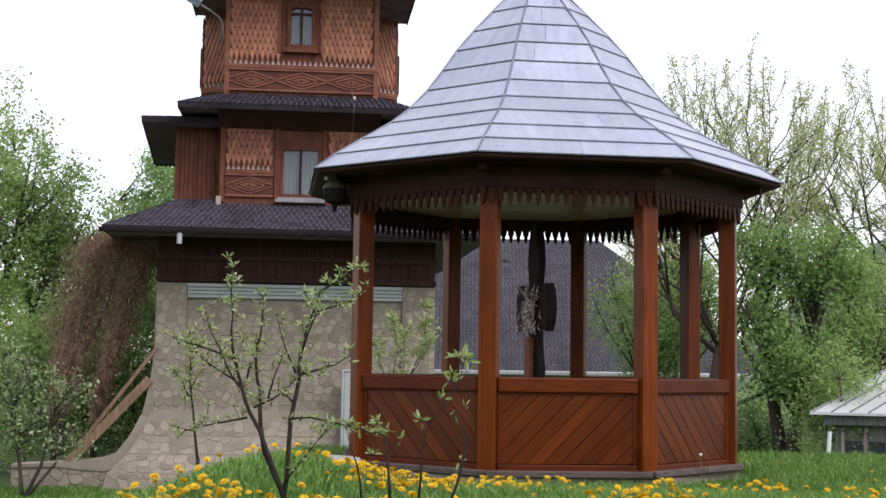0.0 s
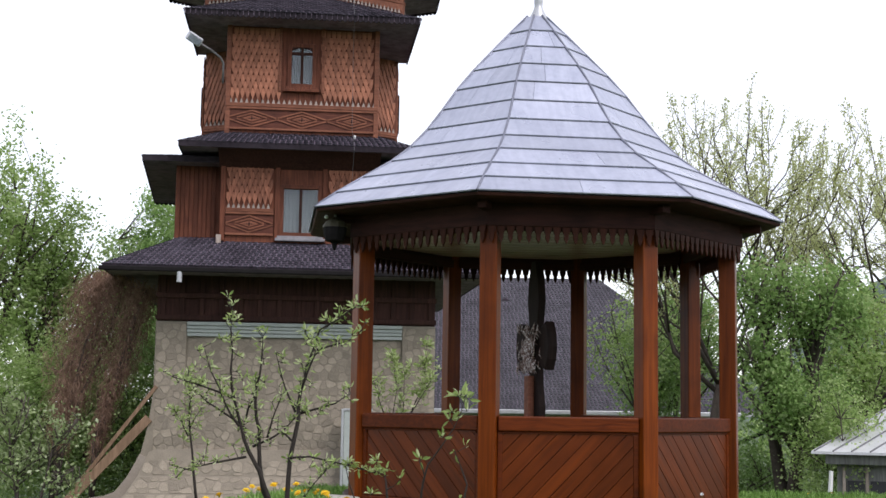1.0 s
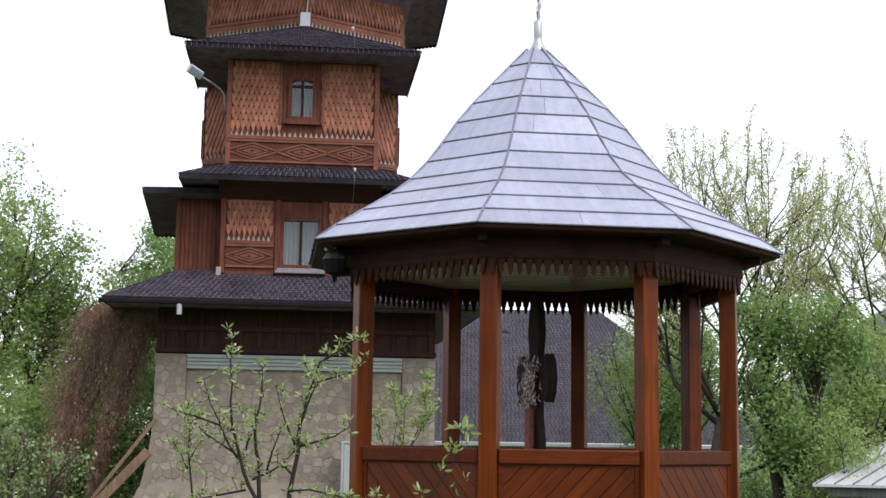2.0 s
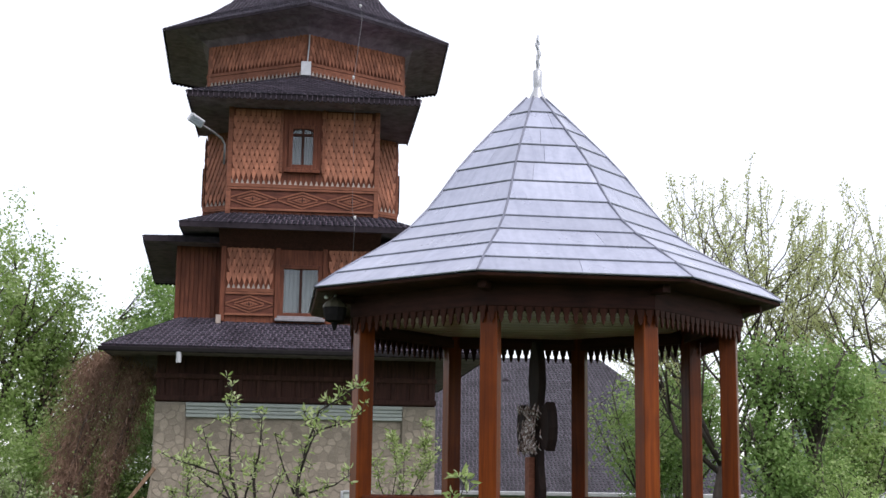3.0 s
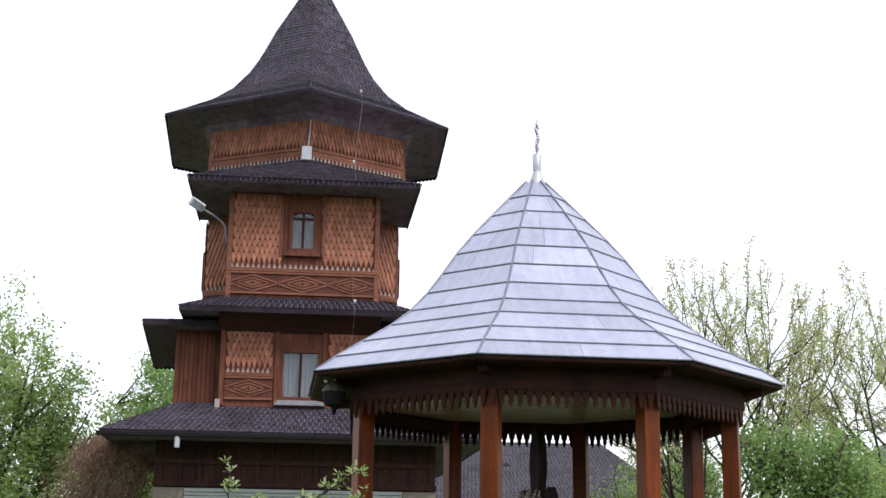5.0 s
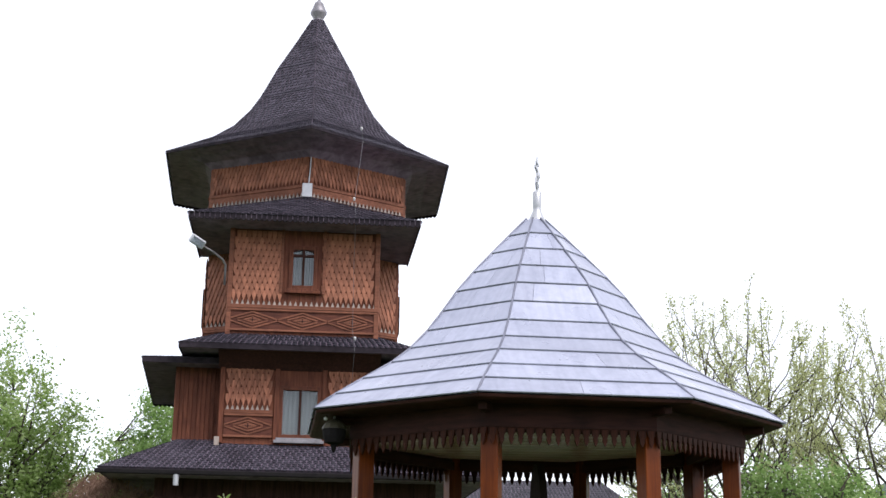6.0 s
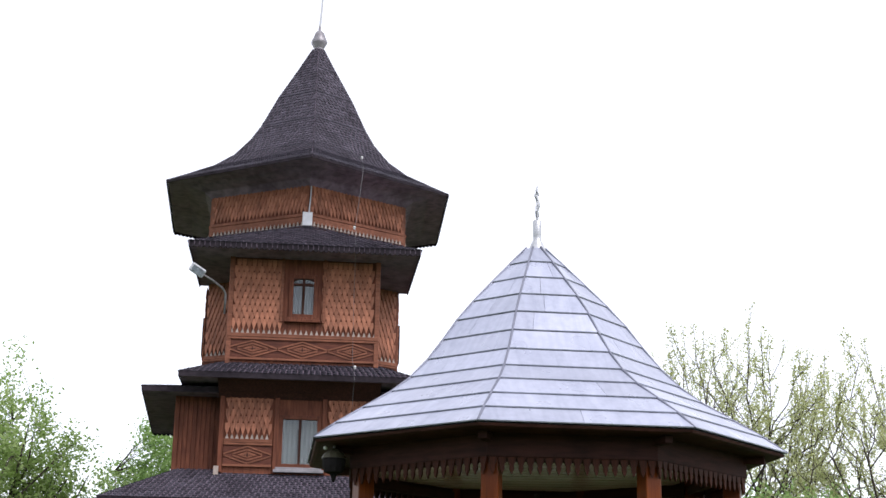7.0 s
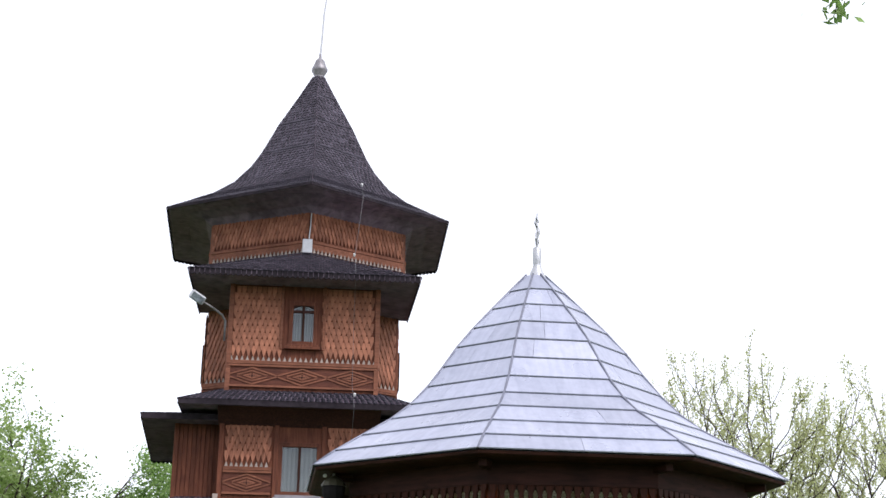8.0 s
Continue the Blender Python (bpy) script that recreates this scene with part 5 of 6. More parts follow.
for i in range(150):
    x, z = max(-0.30, min(0.32, rc.gauss(0.02, 0.12))), rc.uniform(1.97, 2.45)
    d = rc.gauss(0, 0.17)
    ln = rc.uniform(0.03, 0.075)
    p = [cm @ Vector((x + math.sin(d) * ln * q + 0.012 * math.sin(q * 5), -0.10 - 0.03 * (1 - abs(q)), z + math.cos(d) * ln * q)) for q in (-1, -0.4, 0.3, 1)]
    rel.tube(p, [0.003, 0.007, 0.007, 0.002], 5)
part("relief", rel, M_SILVER, cross, "tangled silvery metal relief", smooth=True)
part("front_batten", Shape().box(-0.07, 0.05, -0.12, -0.048, GZ + 0.02, 1.9, cm), M_CARVE_LIGHT, cross, "lighter brown batten", bevel=0.01)

# ---------------------------------------------------------------- beside the tower: dry creeper, boards
creeper = thing("dry_creeper", (-7.6, 27.6, -0.9), "drooping mass of dry brown climbing stems", "climbing plant")
rc = random.Random(31)
hair = Shape()
BUNDLES = [  # points down the middle of a bundle, its half width there
    [(-6.82, 4.08, 0.42), (-6.98, 3.55, 0.60), (-7.22, 2.7, 0.62), (-7.48, 1.75, 0.36), (-7.66, 0.9, 0.19), (-7.85, -0.9, 0.08)],
    [(-6.12, 3.85, 0.34), (-6.30, 3.2, 0.34), (-6.52, 2.3, 0.27), (-6.76, 1.5, 0.15), (-6.92, 0.7, 0.06), (-7.05, -0.9, 0.04)],
]
for line, count in zip(BUNDLES, (17000, 8000)):
    for k in range(9):
        q0 = rc.gauss(0, 0.35)
        pts = [(x + q0 * w_ + rc.gauss(0, 0.02), 27.6 + rc.gauss(0, 0.1), z) for x, z, w_ in reversed(line)]
        part("stem", Shape().tube(pts, [0.03, 0.026, 0.022, 0.017, 0.012, 0.006], 5), M_BARK, creeper, smooth=True)
    for _ in range(count):
        q = rc.random() ** 1.25 * 4.2
        i_, k_ = int(q), q - int(q)
        (xa, za, wa), (xb, zb, wb) = line[i_], line[i_ + 1]
        wid = wa + (wb - wa) * k_
        side = rc.gauss(0, 0.55)
        c = Vector((xa + (xb - xa) * k_ + side * wid, 27.6 + rc.gauss(0, 0.22), za + (zb - za) * k_ + rc.gauss(0, 0.08)))
        ln = rc.uniform(0.06, 0.24)
        d = Vector((-0.22 + rc.gauss(0, 0.7) + side * 0.25, rc.gauss(0, 0.6), rc.gauss(-0.75, 0.6))).normalized()
        w_ = Vector((rc.uniform(0.002, 0.006), 0, rc.uniform(-0.002, 0.002)))
        m1, e = c + d * ln * 0.5 + Vector((rc.gauss(0, 0.03), 0, rc.gauss(0, 0.02))), c + d * ln
        k = len(hair.v)
        hair.v.extend([tuple(c - w_), tuple(c + w_), tuple(m1 - w_), tuple(m1 + w_), tuple(e)])
        hair.f.extend([(k, k + 1, k + 3, k + 2), (k + 2, k + 3, k + 4)])
part("dry_growth", hair, M_DRY, creeper, "dense dry brown twigs", kind="stuff")
bl = Shape()
leaf_cloud(rc, [Vector((rc.uniform(-7.5, -5.9), 27.6 + rc.gauss(0, 0.2), rc.uniform(0.2, 3.7))) for _ in range(150)], 9, 0.12, 0.06, bl)
part("leaves", bl, M_LEAF, creeper, "few green leaves")


def leaning(name, a, b_, w_, th, label):
    a, b_ = Vector(a), Vector(b_)
    d = (b_ - a)
    t = thing(name, tuple(a), label, "board", "boards leaning on the tower")
    m = Matrix.Translation(a) @ d.to_track_quat("Z", "Y").to_matrix().to_4x4()
    part("timber", Shape().box(-w_ / 2, w_ / 2, -th / 2, th / 2, 0, d.length, m), M_BEAM, t, bevel=0.006)


leaning("leaning_board", (-7.36, 26.85, -0.5), (-5.78, 26.98, 1.22), 0.05, 0.18, "wide raw timber board leaning on the stone wall")
leaning("leaning_pole", (-7.3, 26.9, -0.35), (-5.66, 27.02, 1.85), 0.05, 0.075, "thin raw timber pole leaning on the stone wall")

# drain and pale door beside the pavilion
door = thing("grey_door", (-2.2, 26.6, -0.9), "pale grey metal door at the tower foot", "door")
dm = face(1.25, -3.9)
part("leaf", Shape().box(-0.22, 0.30, -0.5, -0.44, -0.9, 1.42, dm), M_CORNICE, door, bevel=0.01)
part("frame", Shape().box(-0.27, -0.225, -0.52, -0.3, -0.9, 1.46, dm).box(-0.225, 0.34, -0.52, -0.3, 1.425, 1.47, dm), M_STEEL, door, bevel=0.006)

# ---------------------------------------------------------------- shed
shed = thing("shed", (9.5, 27.0, -1.0), "low grey boarded shed with a standing-seam metal roof", "shed")
rise, fall = Vector((2.85, 2.7, 1.15)), Vector((1.6, 2.7, -1.15))
r0_, r1_ = Vector((7.05, 26.0, 0.80)), Vector((15.0, 23.2, 0.80))
t0_, t1_ = r0_ + rise, r1_ + rise
r3_, r2_ = t0_ + fall, t1_ + fall
dn_ = Vector((0, 0, 0.05))
sroof = part("roof", Shape().add([r0_, r1_, r2_, r3_, t0_, t1_, r0_ - dn_, r1_ - dn_, r2_ - dn_, r3_ - dn_, t0_ - dn_, t1_ - dn_],
             [(0, 1, 5, 4), (4, 5, 2, 3), (7, 6, 10, 11), (11, 10, 9, 8), (0, 6, 7, 1), (2, 8, 9, 3), (0, 4, 10, 6), (4, 3, 9, 10), (1, 7, 11, 5), (5, 11, 8, 2)]), M_SHEDROOF, shed, "dull sheet metal roof")
for i in range(25):
    lo = r0_.lerp(r1_, (i + 0.2) / 25)
    part("roof_seam", Shape().tube([lo + Vector((0, 0, 0.012)), lo + rise * 0.99 + Vector((0, 0, 0.014))], [0.016, 0.016], 5), M_WIRE, sroof)
wd = (r1_ - r0_).normalized()
wn_ = Vector((-wd.y, wd.x, 0))
ws = Matrix.Translation(r0_ + wd * 0.45 + wn_ * 0.4) @ Matrix.Rotation(math.atan2(wd.y, wd.x), 4, "Z")
part("wall", Shape().box(0, 7.2, 0, 4.2, -2.2, -0.02, ws), M_SHED, shed, "grey weathered boards")
part("fascia", Shape().box(-0.2, 7.4, -0.24, -0.2, -0.24, -0.06, ws), M_SHED, shed, bevel=0.01)
for i in range(16):
    part("wall_batten", Shape().box(0.1 + i * 0.42, 0.16 + i * 0.42, -0.05, -0.003, -2.0, -0.3, ws), M_TIP, shed, bevel=0.006)
for i in range(15):
    part("window_pane", Shape().box(0.19 + i * 0.42, 0.49 + i * 0.42, -0.02, -0.004, -1.15, -0.55, ws), M_DARKROOM, shed)
post = thing("white_post", (6.83, 24.0, -0.7), "thin white painted wooden post in the grass", "post")
part("stake", Shape().tube([(6.80, 24.0, lie(6.8, 24.0) - 0.1), (6.83, 24.0, 0.1), (6.86, 24.0, 0.52)], [0.04, 0.04, 0.035], 8), M_WHITE, post)

# house details
part("downpipe", Shape().tube([HM @ Vector(p) for p in ((5.9, -4.17, 1.34), (5.9, -4.0, 1.0), (4.9, -3.5, 0.5), (4.67, -3.46, -1.2))], [0.07] * 4, 8), M_BLACK, house, "dark drainpipe", smooth=True)
part("downpipe", Shape().tube([HM @ Vector(p) for p in ((-1.75, -4.17, 1.34), (-1.75, -3.6, 1.0), (-1.75, -3.47, -1.2))], [0.06] * 3, 8), M_BLACK, house, "dark drainpipe", smooth=True)
dormer = part("dormer", Shape().add([HM @ Vector(p) for p in ((-2.8, -0.98, 4.80), (-1.5, -0.98, 4.80), (-2.15, -0.85, 5.14), (-2.8, -0.3, 5.4), (-1.5, -0.3, 5.4), (-2.15, -0.1, 5.6))], [(0, 1, 2), (1, 4, 5, 2), (0, 2, 5, 3), (0, 3, 4, 1), (3, 5, 4)]), M_EDGE, house, "small dark roof vent")

# ---------------------------------------------------------------- saplings
class Sapling:
    def __init__(self, at, label, seed, leaf_size, dens, name="apple_sapling"):
        z = at[2]
        self.at, self.r = Vector(at), random.Random(seed)
        self.t = thing(name, (at[0], at[1], lie(at[0], at[1])), label, "sapling", "young fruit trees")
        self.wood, self.leaves, self.size, self.dens = Shape(), Shape(), leaf_size, dens

    def limb(self, pts, thick):
        k = self.r.gauss(0, 0.35)
        ps = [self.at + Vector((x, k * max(0, z) * 0.35, z)) for x, z in pts]
        smooth = []
        for i in range(len(ps) - 1):
            a, b_ = ps[i], ps[i + 1]
            smooth += [a, a.lerp(b_, 0.5) + Vector((self.r.gauss(0, 0.004), self.r.gauss(0, 0.004), 0))]
        smooth.append(ps[-1])
        n = len(smooth)
        self.wood.tube(smooth, [max(0.0014, thick * 0.8 * (1 - 0.82 * i / (n - 1))) for i in range(n)], 7)
        for i in range(n - 1):
            if i / n < 0.30 and thick > 0.01:
                continue
            ln = (smooth[i + 1] - smooth[i]).length
            for _ in range(max(0, round(ln * self.dens * (0.4 + i / n) * self.r.uniform(0.4, 1.5)))):
                self.tuft(smooth[i].lerp(smooth[i + 1], self.r.random()))
        self.tuft(smooth[-1])

    def tuft(self, p):
        """A spur with a handful of leaves."""
        spur = p + Vector((self.r.gauss(0, 1), self.r.gauss(0, 1), self.r.gauss(0.3, 1))) * self.size * self.r.uniform(0.2, 1.1)
        self.wood.tube([p, spur], [0.0015, 0.001], 3)
        p = spur
        for _ in range(self.r.randint(3, 9)):
            d = Vector((self.r.gauss(0, 1), self.r.gauss(0, 1), self.r.gauss(0.5, 0.7))).normalized()
            side = d.cross(Vector((self.r.gauss(0, 1), self.r.gauss(0, 1), self.r.gauss(0, 1)))).normalized()
            up = side.cross(d)
            z = self.size * self.r.uniform(0.5, 1.35)
            s0 = p + d * z * 0.25
            q = [s0, s0 + d * z * 0.3 + side * z * 0.15 + up * z * 0.06, s0 + d * z * 0.7 + side * z * 0.13 + up * z * 0.05, s0 + d * z - up * z * 0.1, s0 + d * z * 0.7 - side * z * 0.13 + up * z * 0.05, s0 + d * z * 0.3 - side * z * 0.15 + up * z * 0.06, s0 + d * z * 0.5]
            self.leaves.add(q, [(0, 1, 6), (1, 2, 6), (2, 3, 6), (3, 4, 6), (4, 5, 6), (5, 0, 6)])
            self.wood.tube([p, s0], [0.0012, 0.001], 3)

    def done(self):
        low = lie(self.at.x, self.at.y) - 0.03
        self.wood.tube([Vector((self.at.x, self.at.y, low)), self.at + Vector((0, 0, 0.02))], [0.016 if self.dens < 90 else 0.012] * 2, 7)
        part("stem", self.wood, M_TWIG, self.t, smooth=True)
        part("leaves", self.leaves, M_LEAF_SAP, self.t, smooth=False)


sap = Sapling((-0.516, 4.6, 1.084), "young apple tree with sparse fresh leaves", 41, 0.022, 85)
sap.limb([(0.0, 0.0), (-0.067, 0.176), (-0.125, 0.302), (-0.154, 0.388), (-0.187, 0.513), (-0.188, 0.638), (-0.192, 0.782)], 0.0119)  
sap.limb([(-0.154, 0.388), (-0.202, 0.465), (-0.25, 0.57), (-0.273, 0.647)], 0.0057)  
sap.limb([(-0.15, 0.403), (-0.125, 0.484), (-0.119, 0.536)], 0.0057)  
sap.limb([(-0.015, 0.043), (-0.077, 0.176), (-0.096, 0.342), (-0.105, 0.409), (-0.11, 0.523), (-0.096, 0.59), (-0.092, 0.693)], 0.0119)  
sap.limb([(-0.009, 0.004), (0.004, 0.179), (0.027, 0.382), (0.031, 0.45), (0.04, 0.523), (0.054, 0.59), (0.095, 0.717), (0.161, 0.757), (0.228, 0.805)], 0.0119)  
sap.limb([(0.031, 0.437), (-0.006, 0.523), (-0.037, 0.634)], 0.0057)  
sap.limb([(0.044, 0.496), (0.095, 0.638), (0.058, 0.703)], 0.0057)  
sap.limb([(0.034, 0.432), (0.154, 0.469), (0.206, 0.503)], 0.0057)  
sap.limb([(0.095, 0.646), (0.163, 0.667), (0.225, 0.69)], 0.0057)  
sap.limb([(-0.119, 0.319), (-0.019, 0.373), (0.048, 0.446)], 0.0057)  
sap.limb([(-0.067, 0.35), (-0.023, 0.49)], 0.0057)  
sap.limb([(0.018, 0.342), (-0.04, 0.382)], 0.0057)  
sap.limb([(-0.008, 0.065), (0.059, 0.154), (0.142, 0.253)], 0.0057)  
sap.limb([(0.009, 0.283), (0.077, 0.289), (0.221, 0.259), (0.336, 0.231)], 0.0057)  
sap.limb([(-0.135, 0.286), (-0.269, 0.259), (-0.346, 0.238)], 0.0057)  
sap.limb([(-0.187, 0.484), (-0.298, 0.523), (-0.394, 0.551)], 0.0057)  
sap.limb([(-0.141, 0.375), (-0.259, 0.455), (-0.308, 0.493)], 0.0057)  
sap.done()
sap = Sapling((-1.417, 8.0, 0.973), "thin young tree with pale leaves", 42, 0.03, 110)
sap.limb([(0.0, 0.0), (-0.023, 0.177), (-0.05, 0.394), (-0.057, 0.595), (-0.074, 0.762)], 0.012)
sap.limb([(-0.05, 0.428), (0.017, 0.545)], 0.006)
sap.limb([(-0.05, 0.378), (-0.14, 0.545)], 0.006)
sap.limb([(-0.023, 0.177), (-0.167, 0.211)], 0.006)
sap.limb([(-0.053, 0.595), (0.007, 0.728)], 0.005)
sap.done()
sap = Sapling((-0.176, 4.9, 1.059), "cut sapling shoot with new leaves", 43, 0.028, 8)
sap.limb([(0.0, 0.0), (-0.016, 0.188), (-0.029, 0.254)], 0.009)
sap.limb([(-0.014, 0.127), (-0.072, 0.158)], 0.004)
sap.limb([(-0.016, 0.188), (0.014, 0.205)], 0.004)
sap.done()
sap = Sapling((-0.075, 4.9, 1.061), "slender curved shoot with a leafy tip", 44, 0.028, 10)
sap.limb([(0.0, 0.0), (0.01, 0.188), (0.031, 0.28), (0.082, 0.352), (0.123, 0.413), (0.16, 0.516)], 0.006)
sap.limb([(0.02, 0.239), (0.0, 0.291)], 0.004)
sap.size = 0.036
for dz in (0.385, 0.41, 0.44, 0.455, 0.475, 0.49, 0.5, 0.51, 0.518, 0.525):
    sap.tuft(sap.at + Vector((0.125 + (dz - 0.4) * 0.3, 0, dz)))
sap.done()
sap = Sapling((0.036, 4.9, 1.062), "slender bent shoot with one round leaf", 45, 0.03, 4)
sap.limb([(0.0, 0.0), (0.041, 0.127), (0.061, 0.209), (0.035, 0.28), (0.016, 0.321)], 0.007)
sap.limb([(0.047, 0.137), (0.035, 0.158)], 0.003)
sap.size = 0.04
sap.tuft(sap.at + Vector((0.016, 0, 0.318)))
sap.done()
sap = Sapling((-0.277, 4.9, 1.058), "short pale shoot with few leaves", 47, 0.024, 8)
sap.limb([(0.0, 0.0), (-0.016, 0.127), (-0.045, 0.209), (-0.061, 0.274)], 0.006)
sap.done()
sap = Sapling((-0.615, 20.0, 0.629), "young tree behind the pavilion with pale leaves", 46, 0.085, 60)
sap.limb([(0.0, 0.0), (-0.125, 0.585), (-0.276, 0.919), (-0.418, 1.337)], 0.02)
sap.limb([(0.0, 0.0), (0.058, 0.752), (0.075, 1.504)], 0.018)
sap.limb([(0.0, 0.0), (0.142, 0.752), (0.359, 1.253), (0.393, 1.838)], 0.018)
sap.limb([(0.142, 0.752), (0.501, 1.337)], 0.012)
sap.limb([(-0.125, 0.585), (-0.042, 1.17), (-0.125, 1.671)], 0.012)
sap.done()

# overhanging branch of a tree that stands beside the camera
ot = thing("overhanging_tree", (4.6, 5.6, lie(4.6, 5.6)), "tree with a drooping leafy branch tip", "tree")
ow = Shape().tube([(4.6, 5.6, lie(4.6, 5.6) - 0.1), (4.5, 5.7, 2.6), (4.3, 5.8, 5.2)], [0.12, 0.1, 0.06], 10)
ow.tube([(4.35, 5.78, 4.6), (3.4, 5.9, 5.6), (2.5, 6.0, 5.5), (2.0, 6.0, 5.0), (1.88, 6.0, 4.66)], [0.05, 0.03, 0.015, 0.006, 0.002], 7)
part("trunk", ow, M_BARK, ot, smooth=True)
ol = Shape()
ro = random.Random(77)
for c, n in (((2.45, 6.0, 5.45), 60), ((2.1, 6.0, 5.15), 60), ((1.96, 6.0, 4.95), 60), ((1.9, 6.0, 4.78), 34), ((1.79, 6.0, 4.79), 14), ((1.88, 6.0, 4.69), 12), ((1.95, 6.0, 4.73), 9), ((3.3, 5.9, 5.7), 120), ((4.2, 5.8, 5.6), 200)):
    leaf_cloud(ro, [Vector(c)], n, 0.035 if c[0] < 2 else 0.14, 0.062, ol, -0.8)
part("crown", ol, M_LEAF_DARK, ot)

# ---------------------------------------------------------------- dandelions
rd = random.Random(51)


def flower_shape(s, c, r, tilt):
    n = 12
    ax = Vector((tilt[0], tilt[1], 1)).normalized()
    sd = ax.cross(Vector((0, 1, 0.2))).normalized()
    fw = ax.cross(sd)
    for rad, h, k in ((1.0, 0.0, 1.0), (0.8, 0.22, 0.9), (0.5, 0.4, 0.8)):
        for i in range(n):
            a = 6.283 * (i + rd.random() * 0.5) / n
            d, q = sd * math.cos(a) + fw * math.sin(a), 6.283 / n * 0.62
            d1, d2 = sd * math.cos(a - q) + fw * math.sin(a - q), sd * math.cos(a + q) + fw * math.sin(a + q)
            rr = r * rad * rd.uniform(0.85, 1.1)
            s.add([c + ax * r * h * 0.5, c + d1 * rr * 0.6 + ax * r * h, c + d * rr + ax * r * (h + 0.1), c + d2 * rr * 0.6 + ax * r * h], [(0, 1, 2, 3)])
    s.add([c - ax * r * 0.5] + [c + (sd * math.cos(6.283 * i / 6) + fw * math.sin(6.283 * i / 6)) * r * 0.45 for i in range(6)], [(0, (i + 1) % 6 + 1, i + 1) for i in range(6)])


protos = []
for i in range(4):
    h = (0.06, 0.08, 0.10, 0.12)[i]
    d = thing("dandelion", (0, 0, 0), "yellow dandelion in full bloom among grass", "flower", "dandelions on the bank")
    lx, ly = rd.gauss(0, 0.02), rd.gauss(0, 0.02)
    part("stem", Shape().tube([(0, 0, -0.02), (lx * 0.4, ly * 0.4, h * 0.5), (lx, ly, h)], [0.0028, 0.0024, 0.002], 5), M_STEM, d)
    fs = Shape()
    flower_shape(fs, Vector((lx, ly, h)), 0.024, (rd.gauss(0, 0.35), rd.gauss(-0.3, 0.3)))
    part("flower_head", fs, M_PETAL, d)
    protos.append(d)


def flower_spots(n, rnd):
    out = []
    while len(out) < n:
        y = 5.0 + 6.5 * rnd.random() ** 1.6 if rnd.random() < 0.85 else rnd.uniform(11, 19)
        x = rnd.uniform(-0.30, 0.36) * y
        if (x - GX) ** 2 + (y - GY) ** 2 < 2.75 ** 2:
            continue
        dens = 0.05 if x / y < -0.235 else 0.9 if x / y < 0.08 else (0.45 if x / y < 0.16 else 0.22)
        dens *= 0.05 + 2.0 * max(0, noise.noise((x * 1.7, y * 1.0, 8)) + 0.02)
        if rnd.random() < dens:
            out.append((x, y))
    return out


spots = flower_spots(1000, rd)
for i, (x, y) in enumerate(spots[:280]):
    m = pose(x, y, lie(x, y), rd.gauss(0, 6), rd.gauss(0, 6), rd.uniform(0, 360))
    if i < 4:
        protos[i].matrix_basis = m
    else:
        copy_thing(protos[i % 4], m)
more, more_s = Shape(), Shape()
for x, y in spots[280:]:
    z, h = lie(x, y), rd.uniform(0.05, 0.12)
    flower_shape(more, Vector((x, y, z + h)), rd.uniform(0.015, 0.024), (rd.gauss(0, 0.35), rd.gauss(-0.3, 0.3)))
    more_s.tube([(x, y, z - 0.02), (x, y, z + h)], [0.0026, 0.002], 4)
md = tagged(part("dandelion_patch", more, M_PETAL), "many yellow dandelions scattered through the meadow", "flowers", kind="stuff")
hang(part("stems", more_s, M_STEM), md)

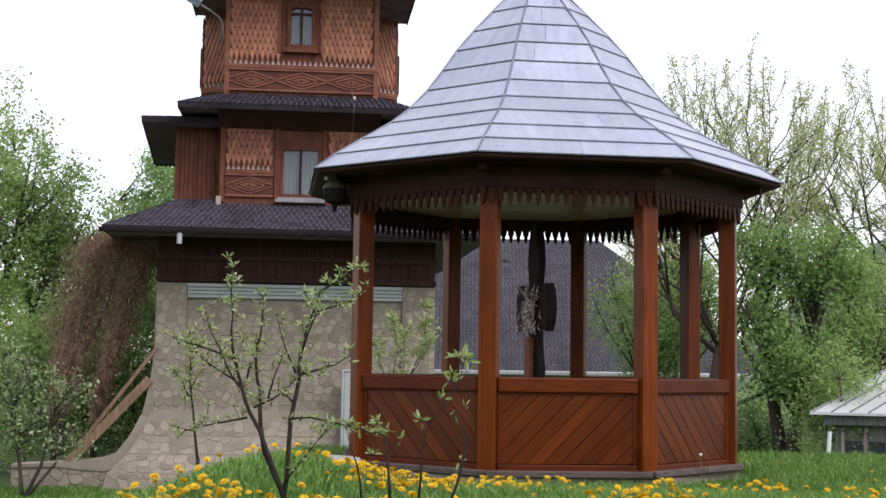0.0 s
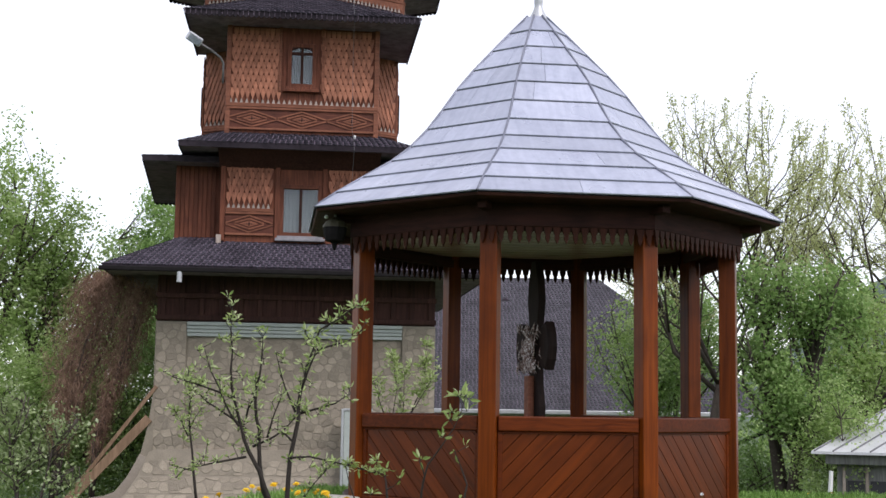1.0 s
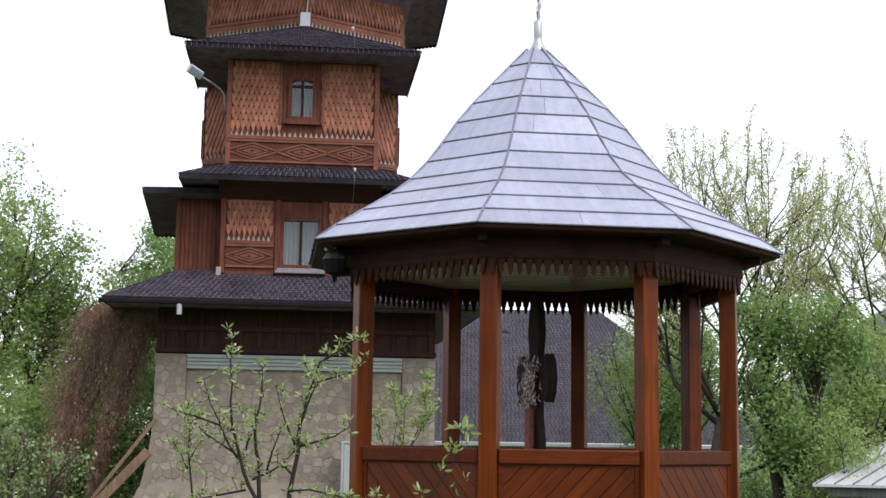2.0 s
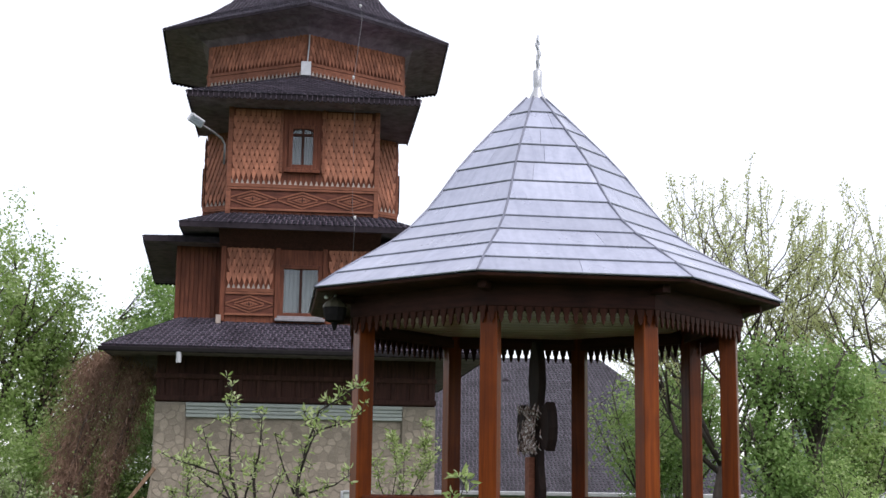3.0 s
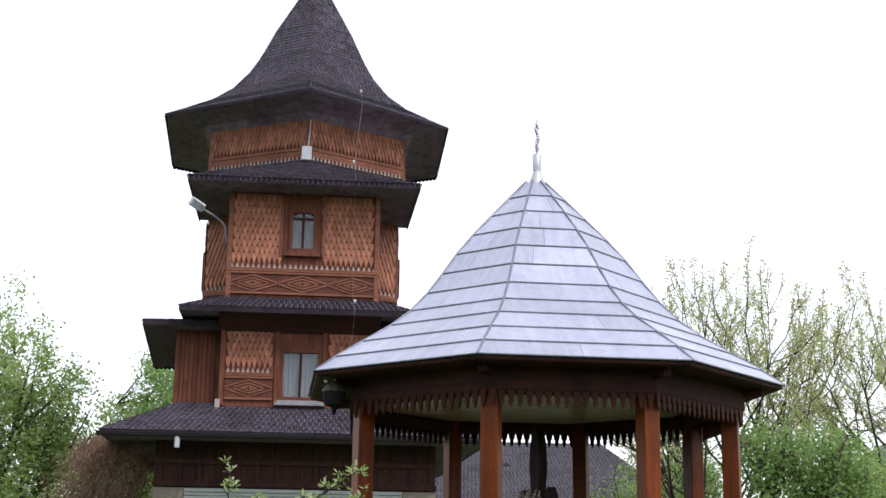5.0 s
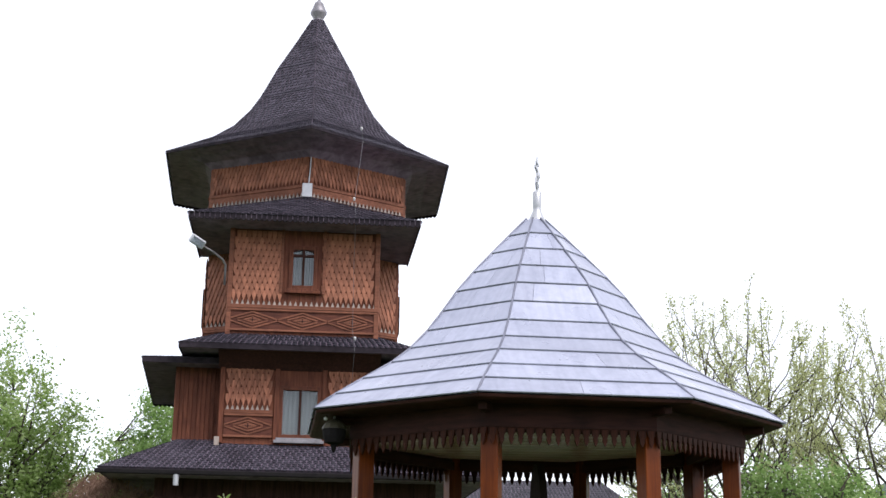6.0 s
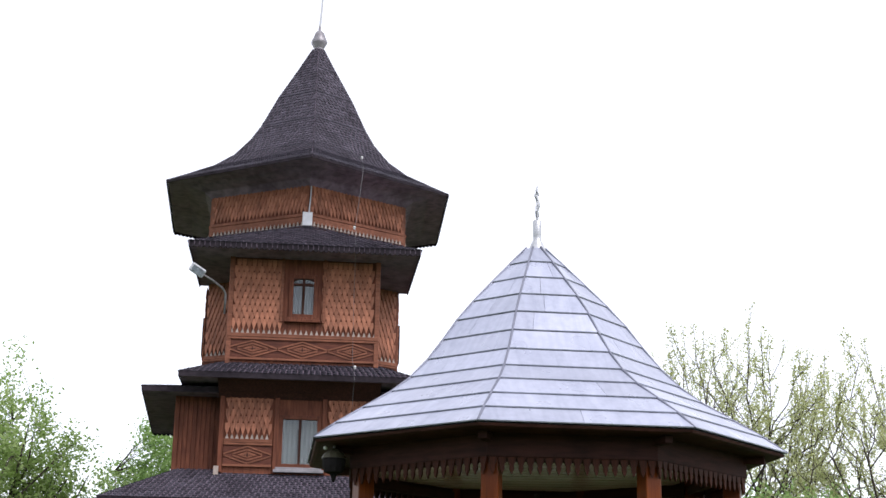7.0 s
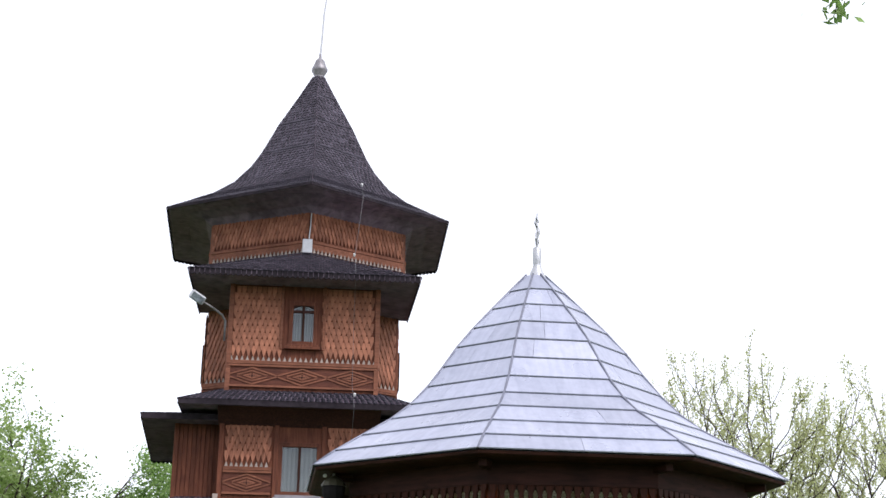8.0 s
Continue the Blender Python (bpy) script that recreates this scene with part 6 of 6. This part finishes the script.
for x, y in ((2.35, 12.3),):
    z = lie(x, y)
    clock = thing("dandelion_clock", (x, y, z), "white dandelion seed head on a thin stem", "flower", "seed heads on the bank")
    part("stem", Shape().tube([(x, y, z - 0.02), (x + 0.005, y, z + 0.18), (x, y, z + 0.36)], [0.003, 0.0025, 0.002], 5), M_STEM, clock)
    fluff = Shape()
    for i in range(70):
        h_, a_ = 1 - 2 * (i + 0.5) / 70, i * 2.4
        d_ = Vector((math.sqrt(1 - h_ * h_) * math.cos(a_), math.sqrt(1 - h_ * h_) * math.sin(a_), h_))
        c_ = Vector((x, y, z + 0.365))
        s_ = d_.orthogonal().normalized()
        fluff.add([c_ + d_ * 0.003, c_ + d_ * 0.013 + s_ * 0.003, c_ + d_ * 0.016, c_ + d_ * 0.013 - s_ * 0.003], [(0, 1, 2, 3)])
    part("seed_head", fluff, M_WHITE, clock)

# ---------------------------------------------------------------- stones of the tower's base
rstone = random.Random(61)


def lay(parent, region, size, f, out=0.03, skip=None):
    for cell in rubble(region, size, 0.022, rstone):
        n = len(cell)
        cx, cz = sum(p[0] for p in cell) / n, sum(p[1] for p in cell) / n
        if skip and skip(cx, cz):
            continue
        me = Shape().slab([(x - cx, z - cz) for x, z in cell], -0.03, out * rstone.uniform(0.3, 1.1), out * 0.3, Matrix()).mesh("stone", M_STONE)
        piece("stone", me, f @ pose(cx, 0, cz), parent)


fpan = face(0, -3.82)
lay(base, [(-2.12, 0.5), (2.18, 0.5), (2.18, 2.84), (-2.12, 2.84)], 0.17, fpan, 0.013)
pils = [o for o in tower.children if o.name.startswith("pilaster")]
fpil = face(0, -3.90)
lay(pils[0], [(-2.74, 0.5), (-2.14, 0.5), (-2.14, 3.1), (-2.74, 3.1)], 0.175, fpil, 0.012)
lay(pils[1], [(2.2, 0.5), (2.86, 0.5), (2.86, 3.1), (2.2, 3.1)], 0.175, fpil, 0.012)
butt = [o for o in tower.children if o.name.startswith("buttress")][0]
lay(butt, [(-5.4, -0.55), (-5.4, -1.4), (-3.4, -1.4), (-3.4, -0.42), (-4.0, -0.48)], 0.23, face(0, -3.922), 0.02)
skirt = [o for o in tower.children if o.name.startswith("skirt")][0]
levels = [(0.42, 0.16), (0.1, 0.42), (-0.25, 0.85), (-0.6, 1.5), (-1.1, 1.78)]
for (z0, d0), (z1, d1) in zip(levels, levels[1:]):
    o0, o1 = 3.905 + d0 * 0.36, 3.905 + d1 * 0.36
    ln = math.hypot(o1 - o0, z0 - z1)
    m = TW @ pose(0, -o1, z1, -math.degrees(math.atan2(o1 - o0, z0 - z1)))
    lay(skirt, [(-2.74 - d1 * 0.48, 0.02), (2.9, 0.02), (2.9, ln - 0.02), (-2.74 - d0 * 0.48, ln - 0.02)], 0.2, m, 0.012)
